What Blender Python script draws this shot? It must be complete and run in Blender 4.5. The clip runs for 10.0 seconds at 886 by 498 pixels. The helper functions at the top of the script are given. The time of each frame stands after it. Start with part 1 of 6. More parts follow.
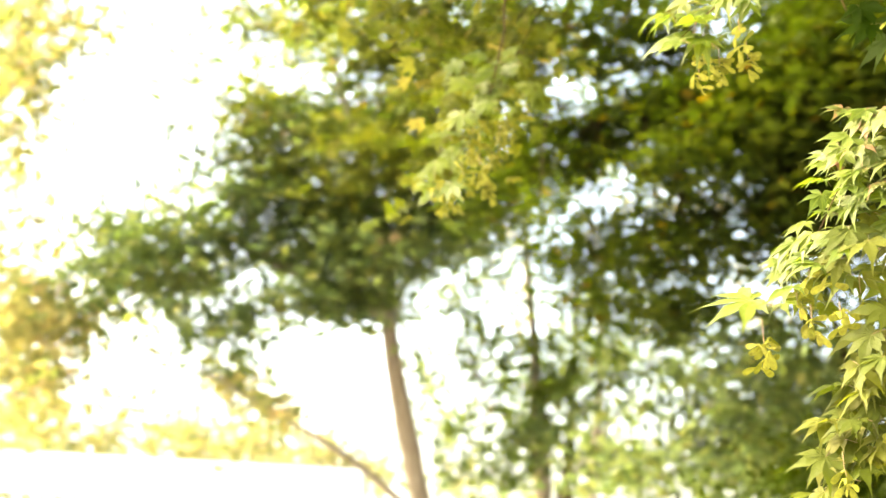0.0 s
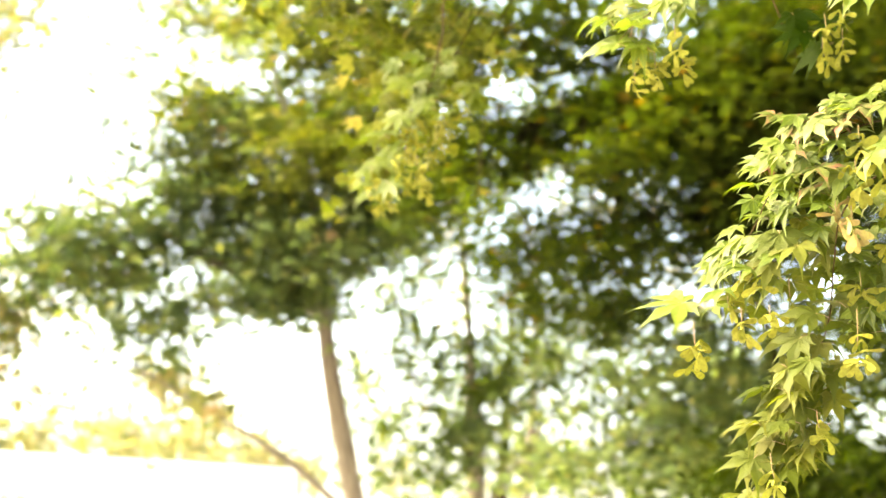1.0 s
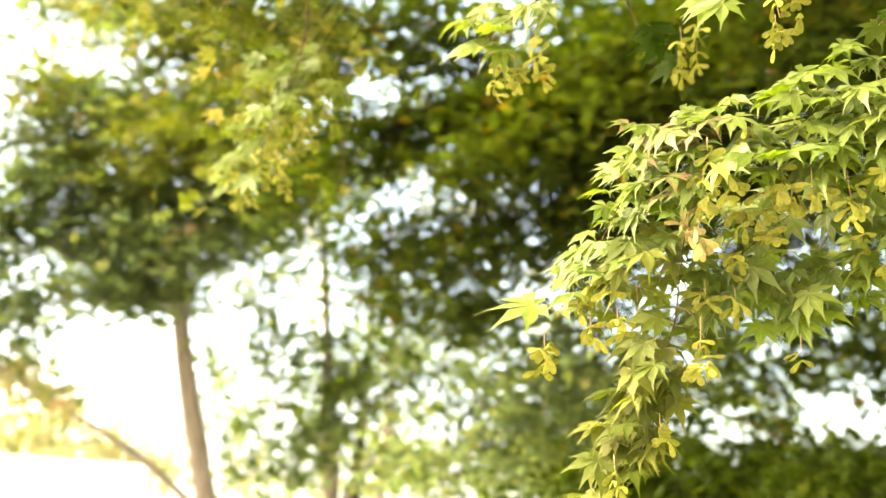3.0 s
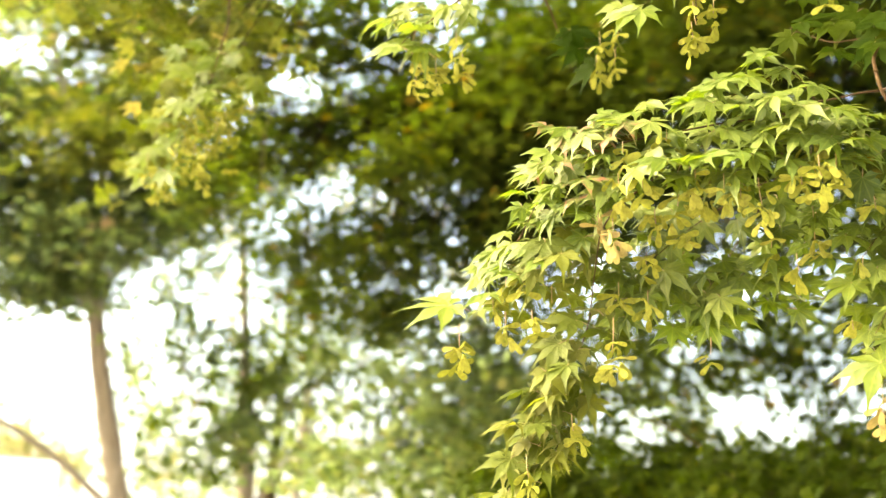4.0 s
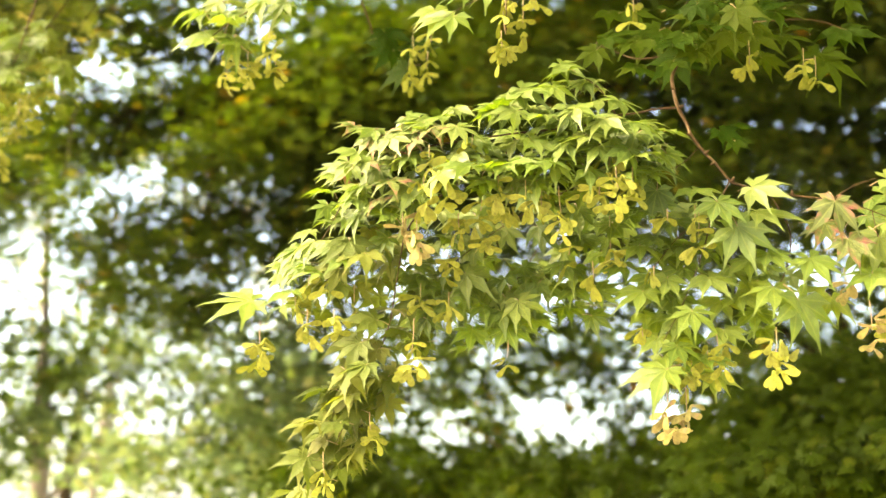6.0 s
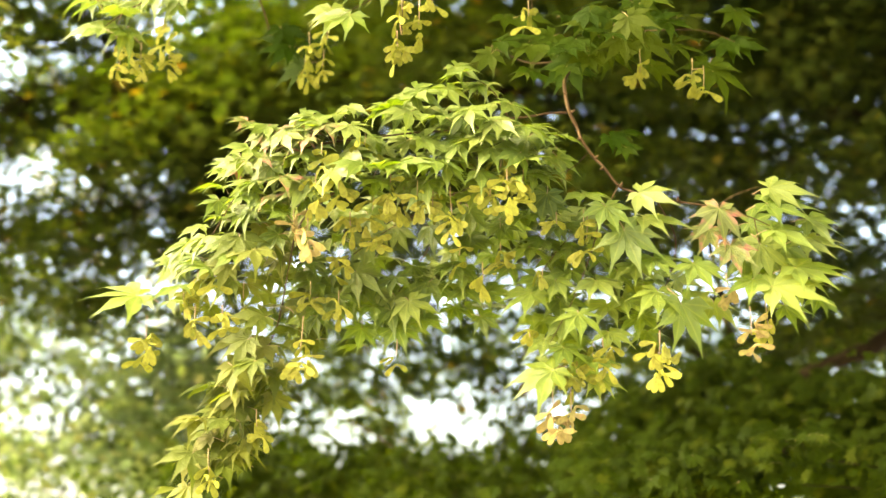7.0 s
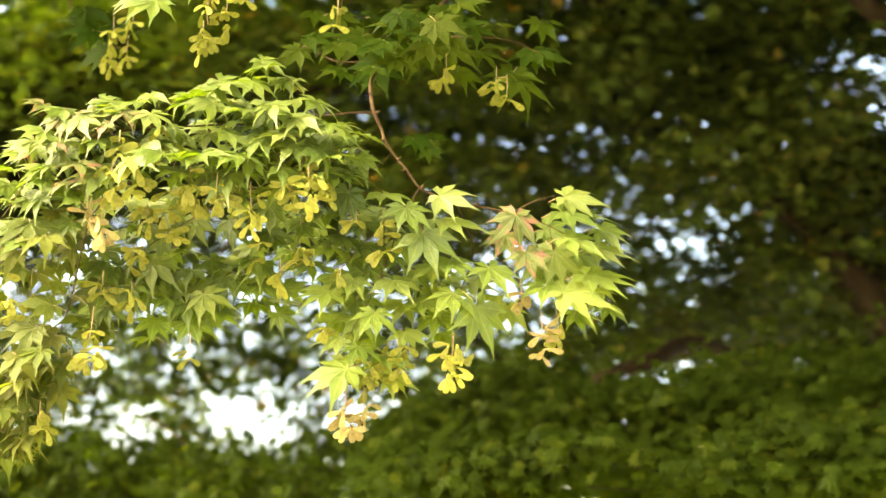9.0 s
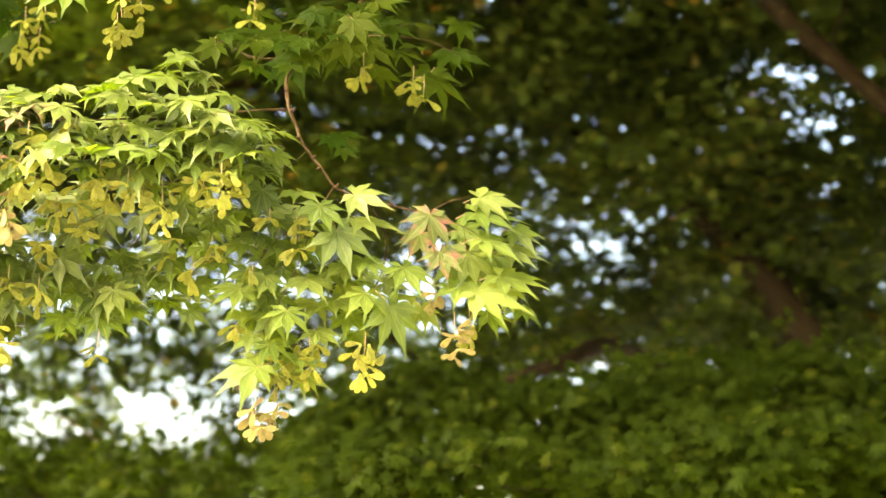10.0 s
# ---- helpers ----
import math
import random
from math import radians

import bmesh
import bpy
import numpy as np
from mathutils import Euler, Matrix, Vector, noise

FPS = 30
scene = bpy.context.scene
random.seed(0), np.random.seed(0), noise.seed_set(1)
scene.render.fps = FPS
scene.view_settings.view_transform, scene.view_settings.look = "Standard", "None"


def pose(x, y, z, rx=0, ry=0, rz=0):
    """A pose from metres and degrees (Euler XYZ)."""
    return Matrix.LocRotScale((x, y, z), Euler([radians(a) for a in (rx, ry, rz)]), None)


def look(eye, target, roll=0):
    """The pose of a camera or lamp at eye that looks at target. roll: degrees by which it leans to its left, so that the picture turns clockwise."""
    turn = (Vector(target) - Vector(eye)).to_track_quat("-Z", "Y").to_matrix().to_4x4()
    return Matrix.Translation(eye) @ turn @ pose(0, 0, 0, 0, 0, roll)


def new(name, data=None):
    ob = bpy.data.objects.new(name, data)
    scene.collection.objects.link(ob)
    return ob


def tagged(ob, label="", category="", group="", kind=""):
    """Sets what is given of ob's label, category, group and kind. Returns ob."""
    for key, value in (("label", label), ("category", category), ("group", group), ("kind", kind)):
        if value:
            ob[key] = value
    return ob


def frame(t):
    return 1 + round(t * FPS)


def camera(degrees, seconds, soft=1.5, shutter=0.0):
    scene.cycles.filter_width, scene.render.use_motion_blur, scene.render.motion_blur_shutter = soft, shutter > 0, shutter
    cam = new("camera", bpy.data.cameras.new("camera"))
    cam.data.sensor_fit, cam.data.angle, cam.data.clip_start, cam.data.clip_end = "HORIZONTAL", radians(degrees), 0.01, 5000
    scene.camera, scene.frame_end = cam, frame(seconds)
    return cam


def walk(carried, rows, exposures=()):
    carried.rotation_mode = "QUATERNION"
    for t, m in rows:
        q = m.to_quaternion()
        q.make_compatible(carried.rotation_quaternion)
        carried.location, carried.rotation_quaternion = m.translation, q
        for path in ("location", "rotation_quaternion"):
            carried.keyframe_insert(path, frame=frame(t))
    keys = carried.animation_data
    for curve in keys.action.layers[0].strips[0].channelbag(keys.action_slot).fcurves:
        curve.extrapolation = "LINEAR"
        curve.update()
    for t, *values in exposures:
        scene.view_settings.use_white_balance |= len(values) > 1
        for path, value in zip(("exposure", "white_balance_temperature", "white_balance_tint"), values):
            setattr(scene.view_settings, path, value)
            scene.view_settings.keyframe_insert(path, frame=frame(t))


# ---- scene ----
cam = camera(37.0, 10.0, soft=1.5)
cam.data.dof.use_dof = True            # a fast lens, focused on the nearest spray
cam.data.dof.focus_distance = 1.345
cam.data.dof.aperture_fstop = 5.2
ROWS = [
    (0.0, 0.0, 0.0, 1.5, 105.332, 0.0, 0.0),
    (0.5, 0.0011, 0.0003, 1.5003, 105.311, -0.026, -1.371),
    (1.0, 0.0025, 0.0006, 1.5004, 105.304, 0.025, -2.798),
    (1.5, 0.0044, 0.0007, 1.5002, 105.295, -0.01, -4.159),
    (2.0, 0.006, 0.0004, 1.4997, 105.286, -0.068, -5.659),
    (2.5, 0.0077, -0.0006, 1.4994, 105.281, -0.079, -7.269),
    (4.0, 0.0133, -0.0053, 1.4978, 105.255, -0.13, -12.554),
    (4.5, 0.0153, -0.0068, 1.4972, 105.259, -0.13, -14.325),
    (5.0, 0.0173, -0.0085, 1.4969, 105.255, -0.118, -16.416),
    (5.5, 0.0192, -0.0107, 1.4967, 105.242, -0.074, -18.575),
    (7.0, 0.0259, -0.0199, 1.4937, 105.249, -0.053, -25.466),
    (7.5, 0.0276, -0.0231, 1.4924, 105.268, -0.07, -27.645),
    (8.0, 0.0294, -0.0256, 1.4917, 105.274, -0.066, -29.949),
    (8.5, 0.0311, -0.0269, 1.4913, 105.268, -0.039, -31.953),
    (9.0, 0.0329, -0.0274, 1.4915, 105.251, -0.09, -34.044),
    (9.5, 0.0355, -0.0282, 1.4917, 105.241, -0.115, -35.903),
    (10.0, 0.0384, -0.0302, 1.4927, 105.21, -0.041, -37.63),
]
EXPO = 4.15
walk(cam, [(t, pose(*p)) for t, *p in ROWS], [(0.0, EXPO, 7800, 6), (10.0, EXPO, 7800, 6)])

# ---- light ----
SUN_EL, SUN_AZ = 40.0, -88.0           # degrees up, and to the left of straight ahead (+y)
world = bpy.data.worlds.new("sky")
scene.world = world
world.use_nodes = True
wn = world.node_tree
wn.nodes.clear()
sky = wn.nodes.new("ShaderNodeTexSky")
sky.sky_type = "NISHITA"
sky.sun_disc = False
sky.sun_elevation = radians(SUN_EL)
sky.sun_rotation = radians(SUN_AZ)
sky.air_density, sky.dust_density, sky.ozone_density = 1.0, 8.0, 0.4
bg = wn.nodes.new("ShaderNodeBackground")
bg.inputs["Strength"].default_value = 0.15
wo = wn.nodes.new("ShaderNodeOutputWorld")
wn.links.new(sky.outputs[0], bg.inputs[0])
wn.links.new(bg.outputs[0], wo.inputs[0])
sun_data = bpy.data.lights.new("sun", "SUN")
sun_data.energy, sun_data.angle, sun_data.color = 0.95, radians(40.0), (1.0, 0.94, 0.84)
sun = new("sun", sun_data)
az, el = radians(SUN_AZ), radians(SUN_EL)
to_sun = Vector((math.sin(az) * math.cos(el), math.cos(az) * math.cos(el), math.sin(el)))
sun.matrix_world = look(to_sun * 30, (0, 0, 0))


# ---- materials ----
def material(name):
    m = bpy.data.materials.new(name)
    m.use_nodes = True
    n = m.node_tree
    n.nodes.clear()
    return m, n, n.nodes.new("ShaderNodeOutputMaterial")


def node(n, kind, **values):
    made = n.nodes.new(kind)
    for key, value in values.items():
        made.inputs[key.replace("_", " ")].default_value = value
    return made


def ramp(n, stops):
    r = n.nodes.new("ShaderNodeValToRGB")
    while len(r.color_ramp.elements) < len(stops):
        r.color_ramp.elements.new(0.5)
    for e, (at, c) in zip(r.color_ramp.elements, stops):
        e.position, e.color = at, (*c, 1)
    return r


def leaf_material(name, stops, joined, through_light=0.45, blotch=None, rough=0.55, veins=False, gloss=0.25, uneven=0.06, glow_blue=0.3):
    """Thin leaf: coloured per leaf, veined and mottled, letting light through."""
    m, n, out = material(name)
    if joined:
        pick = n.nodes.new("ShaderNodeNewGeometry").outputs["Random Per Island"]
    else:
        pick = n.nodes.new("ShaderNodeObjectInfo").outputs["Random"]
    base = ramp(n, stops)
    n.links.new(pick, base.inputs[0])
    col = base.outputs[0]
    tc = n.nodes.new("ShaderNodeTexCoord")
    mott = node(n, "ShaderNodeTexNoise", Scale=90.0 if joined else 5.0, Detail=5.0)
    n.links.new(tc.outputs["Object"], mott.inputs["Vector"])
    shade = n.nodes.new("ShaderNodeMapRange")
    shade.inputs["From Min"].default_value, shade.inputs["From Max"].default_value = 0.3, 0.7
    shade.inputs["To Min"].default_value, shade.inputs["To Max"].default_value = (0.72, 1.25) if joined else (1 - uneven, 1 + uneven)
    n.links.new(mott.outputs[0], shade.inputs[0])
    mul = n.nodes.new("ShaderNodeVectorMath")
    mul.operation = "SCALE"
    n.links.new(col, mul.inputs[0])
    n.links.new(shade.outputs[0], mul.inputs["Scale"])
    col = mul.outputs[0]
    if blotch:
        spot = node(n, "ShaderNodeTexNoise", Scale=2.2, Detail=4.0)
        n.links.new(tc.outputs["Object"], spot.inputs["Vector"])
        cut = ramp(n, [(0.50, (0, 0, 0)), (0.68, (1, 1, 1))])
        n.links.new(spot.outputs[0], cut.inputs[0])
        mix = n.nodes.new("ShaderNodeMix")
        mix.data_type = "RGBA"
        mix.inputs["B"].default_value = (*blotch, 1)
        n.links.new(cut.outputs[0], mix.inputs["Factor"])
        n.links.new(col, mix.inputs["A"])
        col = mix.outputs["Result"]
    if veins:
        rib = n.nodes.new("ShaderNodeAttribute")
        rib.attribute_name = "rib"
        line = ramp(n, [(0.80, (0, 0, 0)), (0.95, (0.17, 0.17, 0.17))])
        n.links.new(rib.outputs["Fac"], line.inputs[0])
        pale = n.nodes.new("ShaderNodeMix")
        pale.data_type = "RGBA"
        pale.inputs["B"].default_value = (0.26, 0.28, 0.06, 1)
        n.links.new(line.outputs[0], pale.inputs["Factor"])
        n.links.new(col, pale.inputs["A"])
        col = pale.outputs["Result"]
    body = node(n, "ShaderNodeBsdfPrincipled", Roughness=rough)
    body.inputs["Specular IOR Level"].default_value = 0.03 if joined else gloss
    n.links.new(col, body.inputs["Base Color"])
    bump = node(n, "ShaderNodeBump", Strength=0.25, Distance=0.002 if joined else 0.012)
    n.links.new(mott.outputs[0], bump.inputs["Height"])
    n.links.new(bump.outputs[0], body.inputs["Normal"])
    warm = n.nodes.new("ShaderNodeVectorMath")
    warm.operation = "MULTIPLY"
    warm.inputs[1].default_value = (1.15, 1.25, glow_blue)
    n.links.new(col, warm.inputs[0])
    thin = n.nodes.new("ShaderNodeBsdfTranslucent")
    n.links.new(warm.outputs[0], thin.inputs[0])
    mixs = n.nodes.new("ShaderNodeMixShader")
    mixs.inputs[0].default_value = through_light
    n.links.new(body.outputs[0], mixs.inputs[1])
    n.links.new(thin.outputs[0], mixs.inputs[2])
    n.links.new(mixs.outputs[0], out.inputs[0])
    return m


def rough_material(name, stops, scale, detail=6.0, rough=0.85, bump_depth=0.01, stretch=(1, 1, 1), gloss=0.4):
    m, n, out = material(name)
    tc = n.nodes.new("ShaderNodeTexCoord")
    mp = n.nodes.new("ShaderNodeMapping")
    mp.inputs["Scale"].default_value = stretch
    n.links.new(tc.outputs["Object"], mp.inputs[0])
    tex = node(n, "ShaderNodeTexNoise", Scale=scale, Detail=detail)
    n.links.new(mp.outputs[0], tex.inputs["Vector"])
    big = node(n, "ShaderNodeTexNoise", Scale=scale * 0.13, Detail=3.0)
    n.links.new(mp.outputs[0], big.inputs["Vector"])
    mixv = n.nodes.new("ShaderNodeMath")
    mixv.operation = "MULTIPLY_ADD"
    mixv.inputs[1].default_value = 0.6
    n.links.new(tex.outputs[0], mixv.inputs[0])
    half = n.nodes.new("ShaderNodeMath")
    half.operation = "MULTIPLY"
    half.inputs[1].default_value = 0.4
    n.links.new(big.outputs[0], half.inputs[0])
    n.links.new(half.outputs[0], mixv.inputs[2])
    base = ramp(n, stops)
    n.links.new(mixv.outputs[0], base.inputs[0])
    body = node(n, "ShaderNodeBsdfPrincipled", Roughness=rough)
    body.inputs["Specular IOR Level"].default_value = gloss
    n.links.new(base.outputs[0], body.inputs["Base Color"])
    bump = node(n, "ShaderNodeBump", Strength=0.6, Distance=bump_depth)
    n.links.new(tex.outputs[0], bump.inputs["Height"])
    n.links.new(bump.outputs[0], body.inputs["Normal"])
    n.links.new(body.outputs[0], out.inputs[0])
    return m


LEAF = leaf_material("maple_leaf", [(0.0, (0.0567, 0.0875, 0.0130)), (0.35, (0.0742, 0.1080, 0.0168)), (0.7, (0.0933, 0.1267, 0.0236)), (1.0, (0.1201, 0.1486, 0.0378))], False, 0.52, veins=True, gloss=0.42, rough=0.5, glow_blue=0.22)
# dark copy of maple_leaf: shade on the upper sprays put into the colour
LEAF_SHADE = leaf_material("maple_leaf_shaded", [(0.0, (0.0102, 0.0223, 0.0011)), (0.5, (0.0165, 0.0306, 0.0017)), (1.0, (0.0286, 0.0406, 0.0028))], False, rough=0.6, gloss=0.06)
LEAF_BLUSH = leaf_material("maple_leaf_blush", [(0.0, (0.0516, 0.0758, 0.0152)), (0.6, (0.0697, 0.0899, 0.0211)), (1.0, (0.0801, 0.0899, 0.0295))], False, 0.4, (0.20, 0.07, 0.065), veins=True)
# fresh green leaf; as a dimmer copy it puts weak light into the drape
LEAF_FRESH_DIM = leaf_material("maple_leaf_fresh_dim", [(0.0, (0.0466, 0.0619, 0.0110)), (0.5, (0.0637, 0.0789, 0.0138)), (1.0, (0.0893, 0.0950, 0.0220))], False, 0.5, gloss=0.12, glow_blue=0.2)
# leaf tone with bright haze put in as a paler, greyer colour
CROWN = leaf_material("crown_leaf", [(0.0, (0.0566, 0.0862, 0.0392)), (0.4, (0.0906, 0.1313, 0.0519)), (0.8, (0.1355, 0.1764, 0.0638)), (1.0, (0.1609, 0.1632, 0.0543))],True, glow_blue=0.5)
# darker copy of crown_leaf: the canopy's shade put into the colour
CROWN_SHADED = leaf_material("crown_leaf_shaded", [(0.0, (0.0210, 0.0367, 0.0055)), (0.5, (0.0367, 0.0566, 0.0085)), (0.97, (0.0612, 0.0778, 0.0117)), (1.0, (0.1484, 0.0849, 0.0127))], True)
# greener bank leaves, darkened so the shade over them is in the colour
LEAF_BANK = leaf_material("bank_leaf_shaded", [(0.0, (0.0151, 0.0265, 0.0021)), (0.6, (0.0201, 0.0326, 0.0026)), (1.0, (0.0302, 0.0429, 0.0034))], False, 0.5, gloss=0.05)
CROWN_BANK = leaf_material("crown_leaf_bank_shaded", [(0.0, (0.0136, 0.0237, 0.0024)), (0.5, (0.0167, 0.0280, 0.0028)), (0.9, (0.0203, 0.0321, 0.0032)), (1.0, (0.0307, 0.0401, 0.0040))], True, 0.5)
# brighter, yellower leaf copy: light and haze on the upper crown put into colour
CROWN_LIT = leaf_material("crown_leaf_lit", [(0.0, (0.0615, 0.0868, 0.0184)), (0.5, (0.1044, 0.1271, 0.0256)), (0.9, (0.1612, 0.1705, 0.0367)), (1.0, (0.2456, 0.2015, 0.0588))], True)
# yellow leaf, raised above its own tone to hold sun glow and glare
CROWN_GOLD_LIT = leaf_material("crown_leaf_gold_lit", [(0.0, (0.1115, 0.1472, 0.0546)), (0.35, (0.2231, 0.2264, 0.1092)), (0.8, (0.3244, 0.2831, 0.1501)), (1.0, (0.3244, 0.2151, 0.1228))], True, 0.5, glow_blue=0.6)
SEED = leaf_material("seed_wing", [(0.0, (0.1450, 0.1574, 0.0195)), (0.6, (0.1826, 0.1902, 0.0282)), (1.0, (0.2148, 0.2198, 0.0434))], False, 0.5, uneven=0.25, gloss=0.1, glow_blue=0.15)
SEED_BLUSH = leaf_material("seed_wing_blush", [(0.0, (0.1790, 0.1606, 0.0393)), (1.0, (0.2088, 0.1606, 0.0525))], False, 0.4, (0.2266, 0.1543, 0.0722), uneven=0.25)
STALK = rough_material("leaf_stalk", [(0.3, (0.11, 0.10, 0.025)), (0.7, (0.17, 0.10, 0.04))], 120.0, bump_depth=0.001, rough=0.6)
TWIG = rough_material("twig_bark", [(0.3, (0.0131, 0.0065, 0.0020)), (0.5, (0.0328, 0.0182, 0.0050)), (0.7, (0.0557, 0.0390, 0.0135))], 160.0, bump_depth=0.002, rough=0.7, stretch=(1, 1, 0.3), gloss=0.12)
# bark far below its own tone: the gloom under the canopy put into colour
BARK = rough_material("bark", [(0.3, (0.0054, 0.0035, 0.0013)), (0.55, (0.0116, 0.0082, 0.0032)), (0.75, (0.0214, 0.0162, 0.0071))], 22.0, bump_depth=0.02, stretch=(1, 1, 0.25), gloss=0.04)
# paler than the trunks' own bark: bright haze put into the colour
BARK_HAZED = rough_material("hazed_bark", [(0.3, (0.085, 0.073, 0.055)), (0.55, (0.15, 0.132, 0.105)), (0.75, (0.24, 0.215, 0.175))], 22.0, bump_depth=0.02, stretch=(1, 1, 0.25), gloss=0.1)
# ground out of view, made pale to bounce light onto board and leaves
GROUND_BOUNCE = rough_material("pale_bounce_ground", [(0.3, (0.20, 0.19, 0.16)), (0.5, (0.30, 0.28, 0.24)), (0.75, (0.40, 0.38, 0.33))], 6.0, bump_depth=0.03)
PAINT = rough_material("white_paint", [(0.3, (0.82, 0.82, 0.81)), (0.7, (0.88, 0.88, 0.87))], 8.0, bump_depth=0.0006, rough=0.45)
TRIM = rough_material("grey_metal", [(0.3, (0.30, 0.29, 0.27)), (0.7, (0.40, 0.39, 0.36))], 14.0, bump_depth=0.0006, rough=0.5)
INK = rough_material("grey_ink", [(0.3, (0.22, 0.22, 0.22)), (0.7, (0.30, 0.30, 0.30))], 20.0, bump_depth=0.0003, rough=0.6)


# ---- builders ----
def mesh_of(name, verts, faces, *mats):
    me = bpy.data.meshes.new(name)
    me.from_pydata([tuple(v) for v in verts], [], faces)
    for m in mats:
        me.materials.append(m)
    me.validate()
    return me


def smooth_all(me):
    me.polygons.foreach_set("use_smooth", [True] * len(me.polygons))
    return me


def thing(name, label, category, at=None, kind="", group=""):
    ob = new(name)
    ob.empty_display_size = 0.1
    if at is not None:
        ob.matrix_world = at
    return tagged(ob, label, category, group, kind)


def part(name, me, parent, label="", m=None, kind=""):
    ob = new(name, me)
    ob.parent = parent
    if m is not None:
        ob.matrix_basis = m
    return tagged(ob, label, "", "", kind)


def spline(points, steps=6):
    """Catmull-Rom through points of any dimension."""
    p = [np.array(q, float) for q in points]
    p = [2 * p[0] - p[1], *p, 2 * p[-1] - p[-2]]
    out = []
    for i in range(1, len(p) - 2):
        a, b, c, d = p[i - 1:i + 3]
        for s in range(steps):
            t = s / steps
            out.append(0.5 * (2 * b + (c - a) * t + (2 * a - 5 * b + 4 * c - d) * t * t + (3 * b - a - 3 * c + d) * t ** 3))
    out.append(p[-2])
    return out


def tube(points, sides=7, steps=6, knots=0.0):
    """Vertices and faces of a tapered, slightly knotty limb through (x, y, z, radius) points."""
    path = spline(points, steps)
    verts, faces = [], []
    up = Vector((0.31, 0.17, 0.94))
    for i, q in enumerate(path):
        a, b = path[max(i - 1, 0)], path[min(i + 1, len(path) - 1)]
        d = Vector(b[:3] - a[:3]).normalized()
        x = d.cross(up).normalized()
        y = d.cross(x)
        for k in range(sides):
            w = 2 * math.pi * k / sides
            r = max(q[3], 0.0002) * (1 + knots * noise.noise(Vector(q[:3]) * 9 + Vector((k * 1.7, 0, 0))))
            verts.append(Vector(q[:3]) + x * (r * math.cos(w)) + y * (r * math.sin(w)))
    n = len(path)
    for i in range(n - 1):
        for k in range(sides):
            a, b = i * sides + k, i * sides + (k + 1) % sides
            faces.append((a, b, b + sides, a + sides))
    faces.append(tuple(range(sides))[::-1])
    faces.append(tuple((n - 1) * sides + k for k in range(sides)))
    return verts, faces


def tube_mesh(name, points, mat, sides=7, steps=6, knots=0.0):
    return smooth_all(mesh_of(name, *tube(points, sides, steps, knots), mat))


LOBES = [(0, 1.0, 0.0), (35, 0.94, 0.0), (-35, 0.94, 0.0), (72, 0.74, 0.0), (-72, 0.74, 0.0), (118, 0.44, 0.0), (-118, 0.44, 0.0)]


def leaf_shape(droop, cup, wob, rng):
    """A seven-lobed maple leaf, one unit long: webbed to the middle, long drooping tips, with a stalk."""
    verts, faces, ribs = [(0, 0, 0)], [], [1.0]
    prof = [(0.20, 0.070), (0.40, 0.146), (0.53, 0.156), (0.67, 0.104), (0.82, 0.041)]
    last = len(prof) - 1
    for ang, length, _ in LOBES:
        a = radians(ang + rng.uniform(-6, 6))
        length *= rng.uniform(0.9, 1.08)
        fall = droop * rng.uniform(0.6, 1.35) * (1 + 0.4 * abs(ang) / 118)
        twist, bend = rng.uniform(-wob, wob), rng.uniform(-0.10, 0.10)

        def sag(r):
            return cup * r - fall * (0.7 * r * r + 0.9 * max(0.0, r - 0.45) ** 2)

        rib, left, right = [], [], []
        for i, (s, w) in enumerate(prof):
            r = s * length
            w *= 0.7 + 0.3 * length
            for side, keep in ((0, rib), (1, left), (-1, right)):
                lx, ly = side * w + bend * r * r, r
                z = sag(r) + twist * side * w * 2 * s + (0.030 if i < 3 else 0.010) * abs(side)
                keep.append(len(verts))
                ribs.append(0.0 if side else 1.0)
                verts.append((lx * math.cos(a) + ly * math.sin(a), ly * math.cos(a) - lx * math.sin(a), z))
        tip = len(verts)
        ribs.append(0.85)
        lx = bend * length * length * 1.4
        length *= 1.12
        verts.append((lx * math.cos(a) + length * math.sin(a), length * math.cos(a) - lx * math.sin(a), sag(length) - 0.03))
        faces += [(0, rib[0], left[0]), (0, right[0], rib[0])]
        for i in range(last):
            faces += [(rib[i], rib[i + 1], left[i + 1], left[i]), (right[i], right[i + 1], rib[i + 1], rib[i])]
        faces += [(rib[last], tip, left[last]), (right[last], tip, rib[last])]
    blade = len(faces)
    r = 0.011
    sv, sf = tube([(0, 0.02, 0, r), (0.01, -0.16, -0.03, r), (0.05, -0.36, -0.16, r * 1.2)], 4, 3)
    k = len(verts)
    verts += [tuple(v) for v in sv]
    faces += [tuple(i + k for i in f) for f in sf]
    return verts, faces, blade, ribs


def leaf_meshes(name, mat, seed):
    rng = random.Random(seed)
    out = []
    for droop, cup, wob in ((0.08, 0.0, 0.25), (0.16, 0.02, 0.3), (0.22, 0.03, 0.4), (0.30, 0.05, 0.4), (0.18, -0.04, 0.45), (0.42, 0.08, 0.45), (0.12, 0.05, 0.3), (0.26, 0.0, 0.45)):
        v, f, blade, ribs = leaf_shape(droop, cup, wob, rng)
        me = mesh_of(name, v, f, mat, STALK)
        rib = me.attributes.new("rib", "FLOAT", "POINT")
        rib.data.foreach_set("value", ribs + [0.0] * (len(me.vertices) - len(ribs)))
        idx = np.zeros(len(me.polygons), np.int32)
        idx[blade:] = 1
        me.polygons.foreach_set("material_index", idx)
        out.append(smooth_all(me))
    return out


LEAVES = leaf_meshes("leaf", LEAF, 3)
LEAVES_SHADED = leaf_meshes("leaf", LEAF_SHADE, 4)
LEAVES_BLUSH = leaf_meshes("leaf", LEAF_BLUSH, 5)
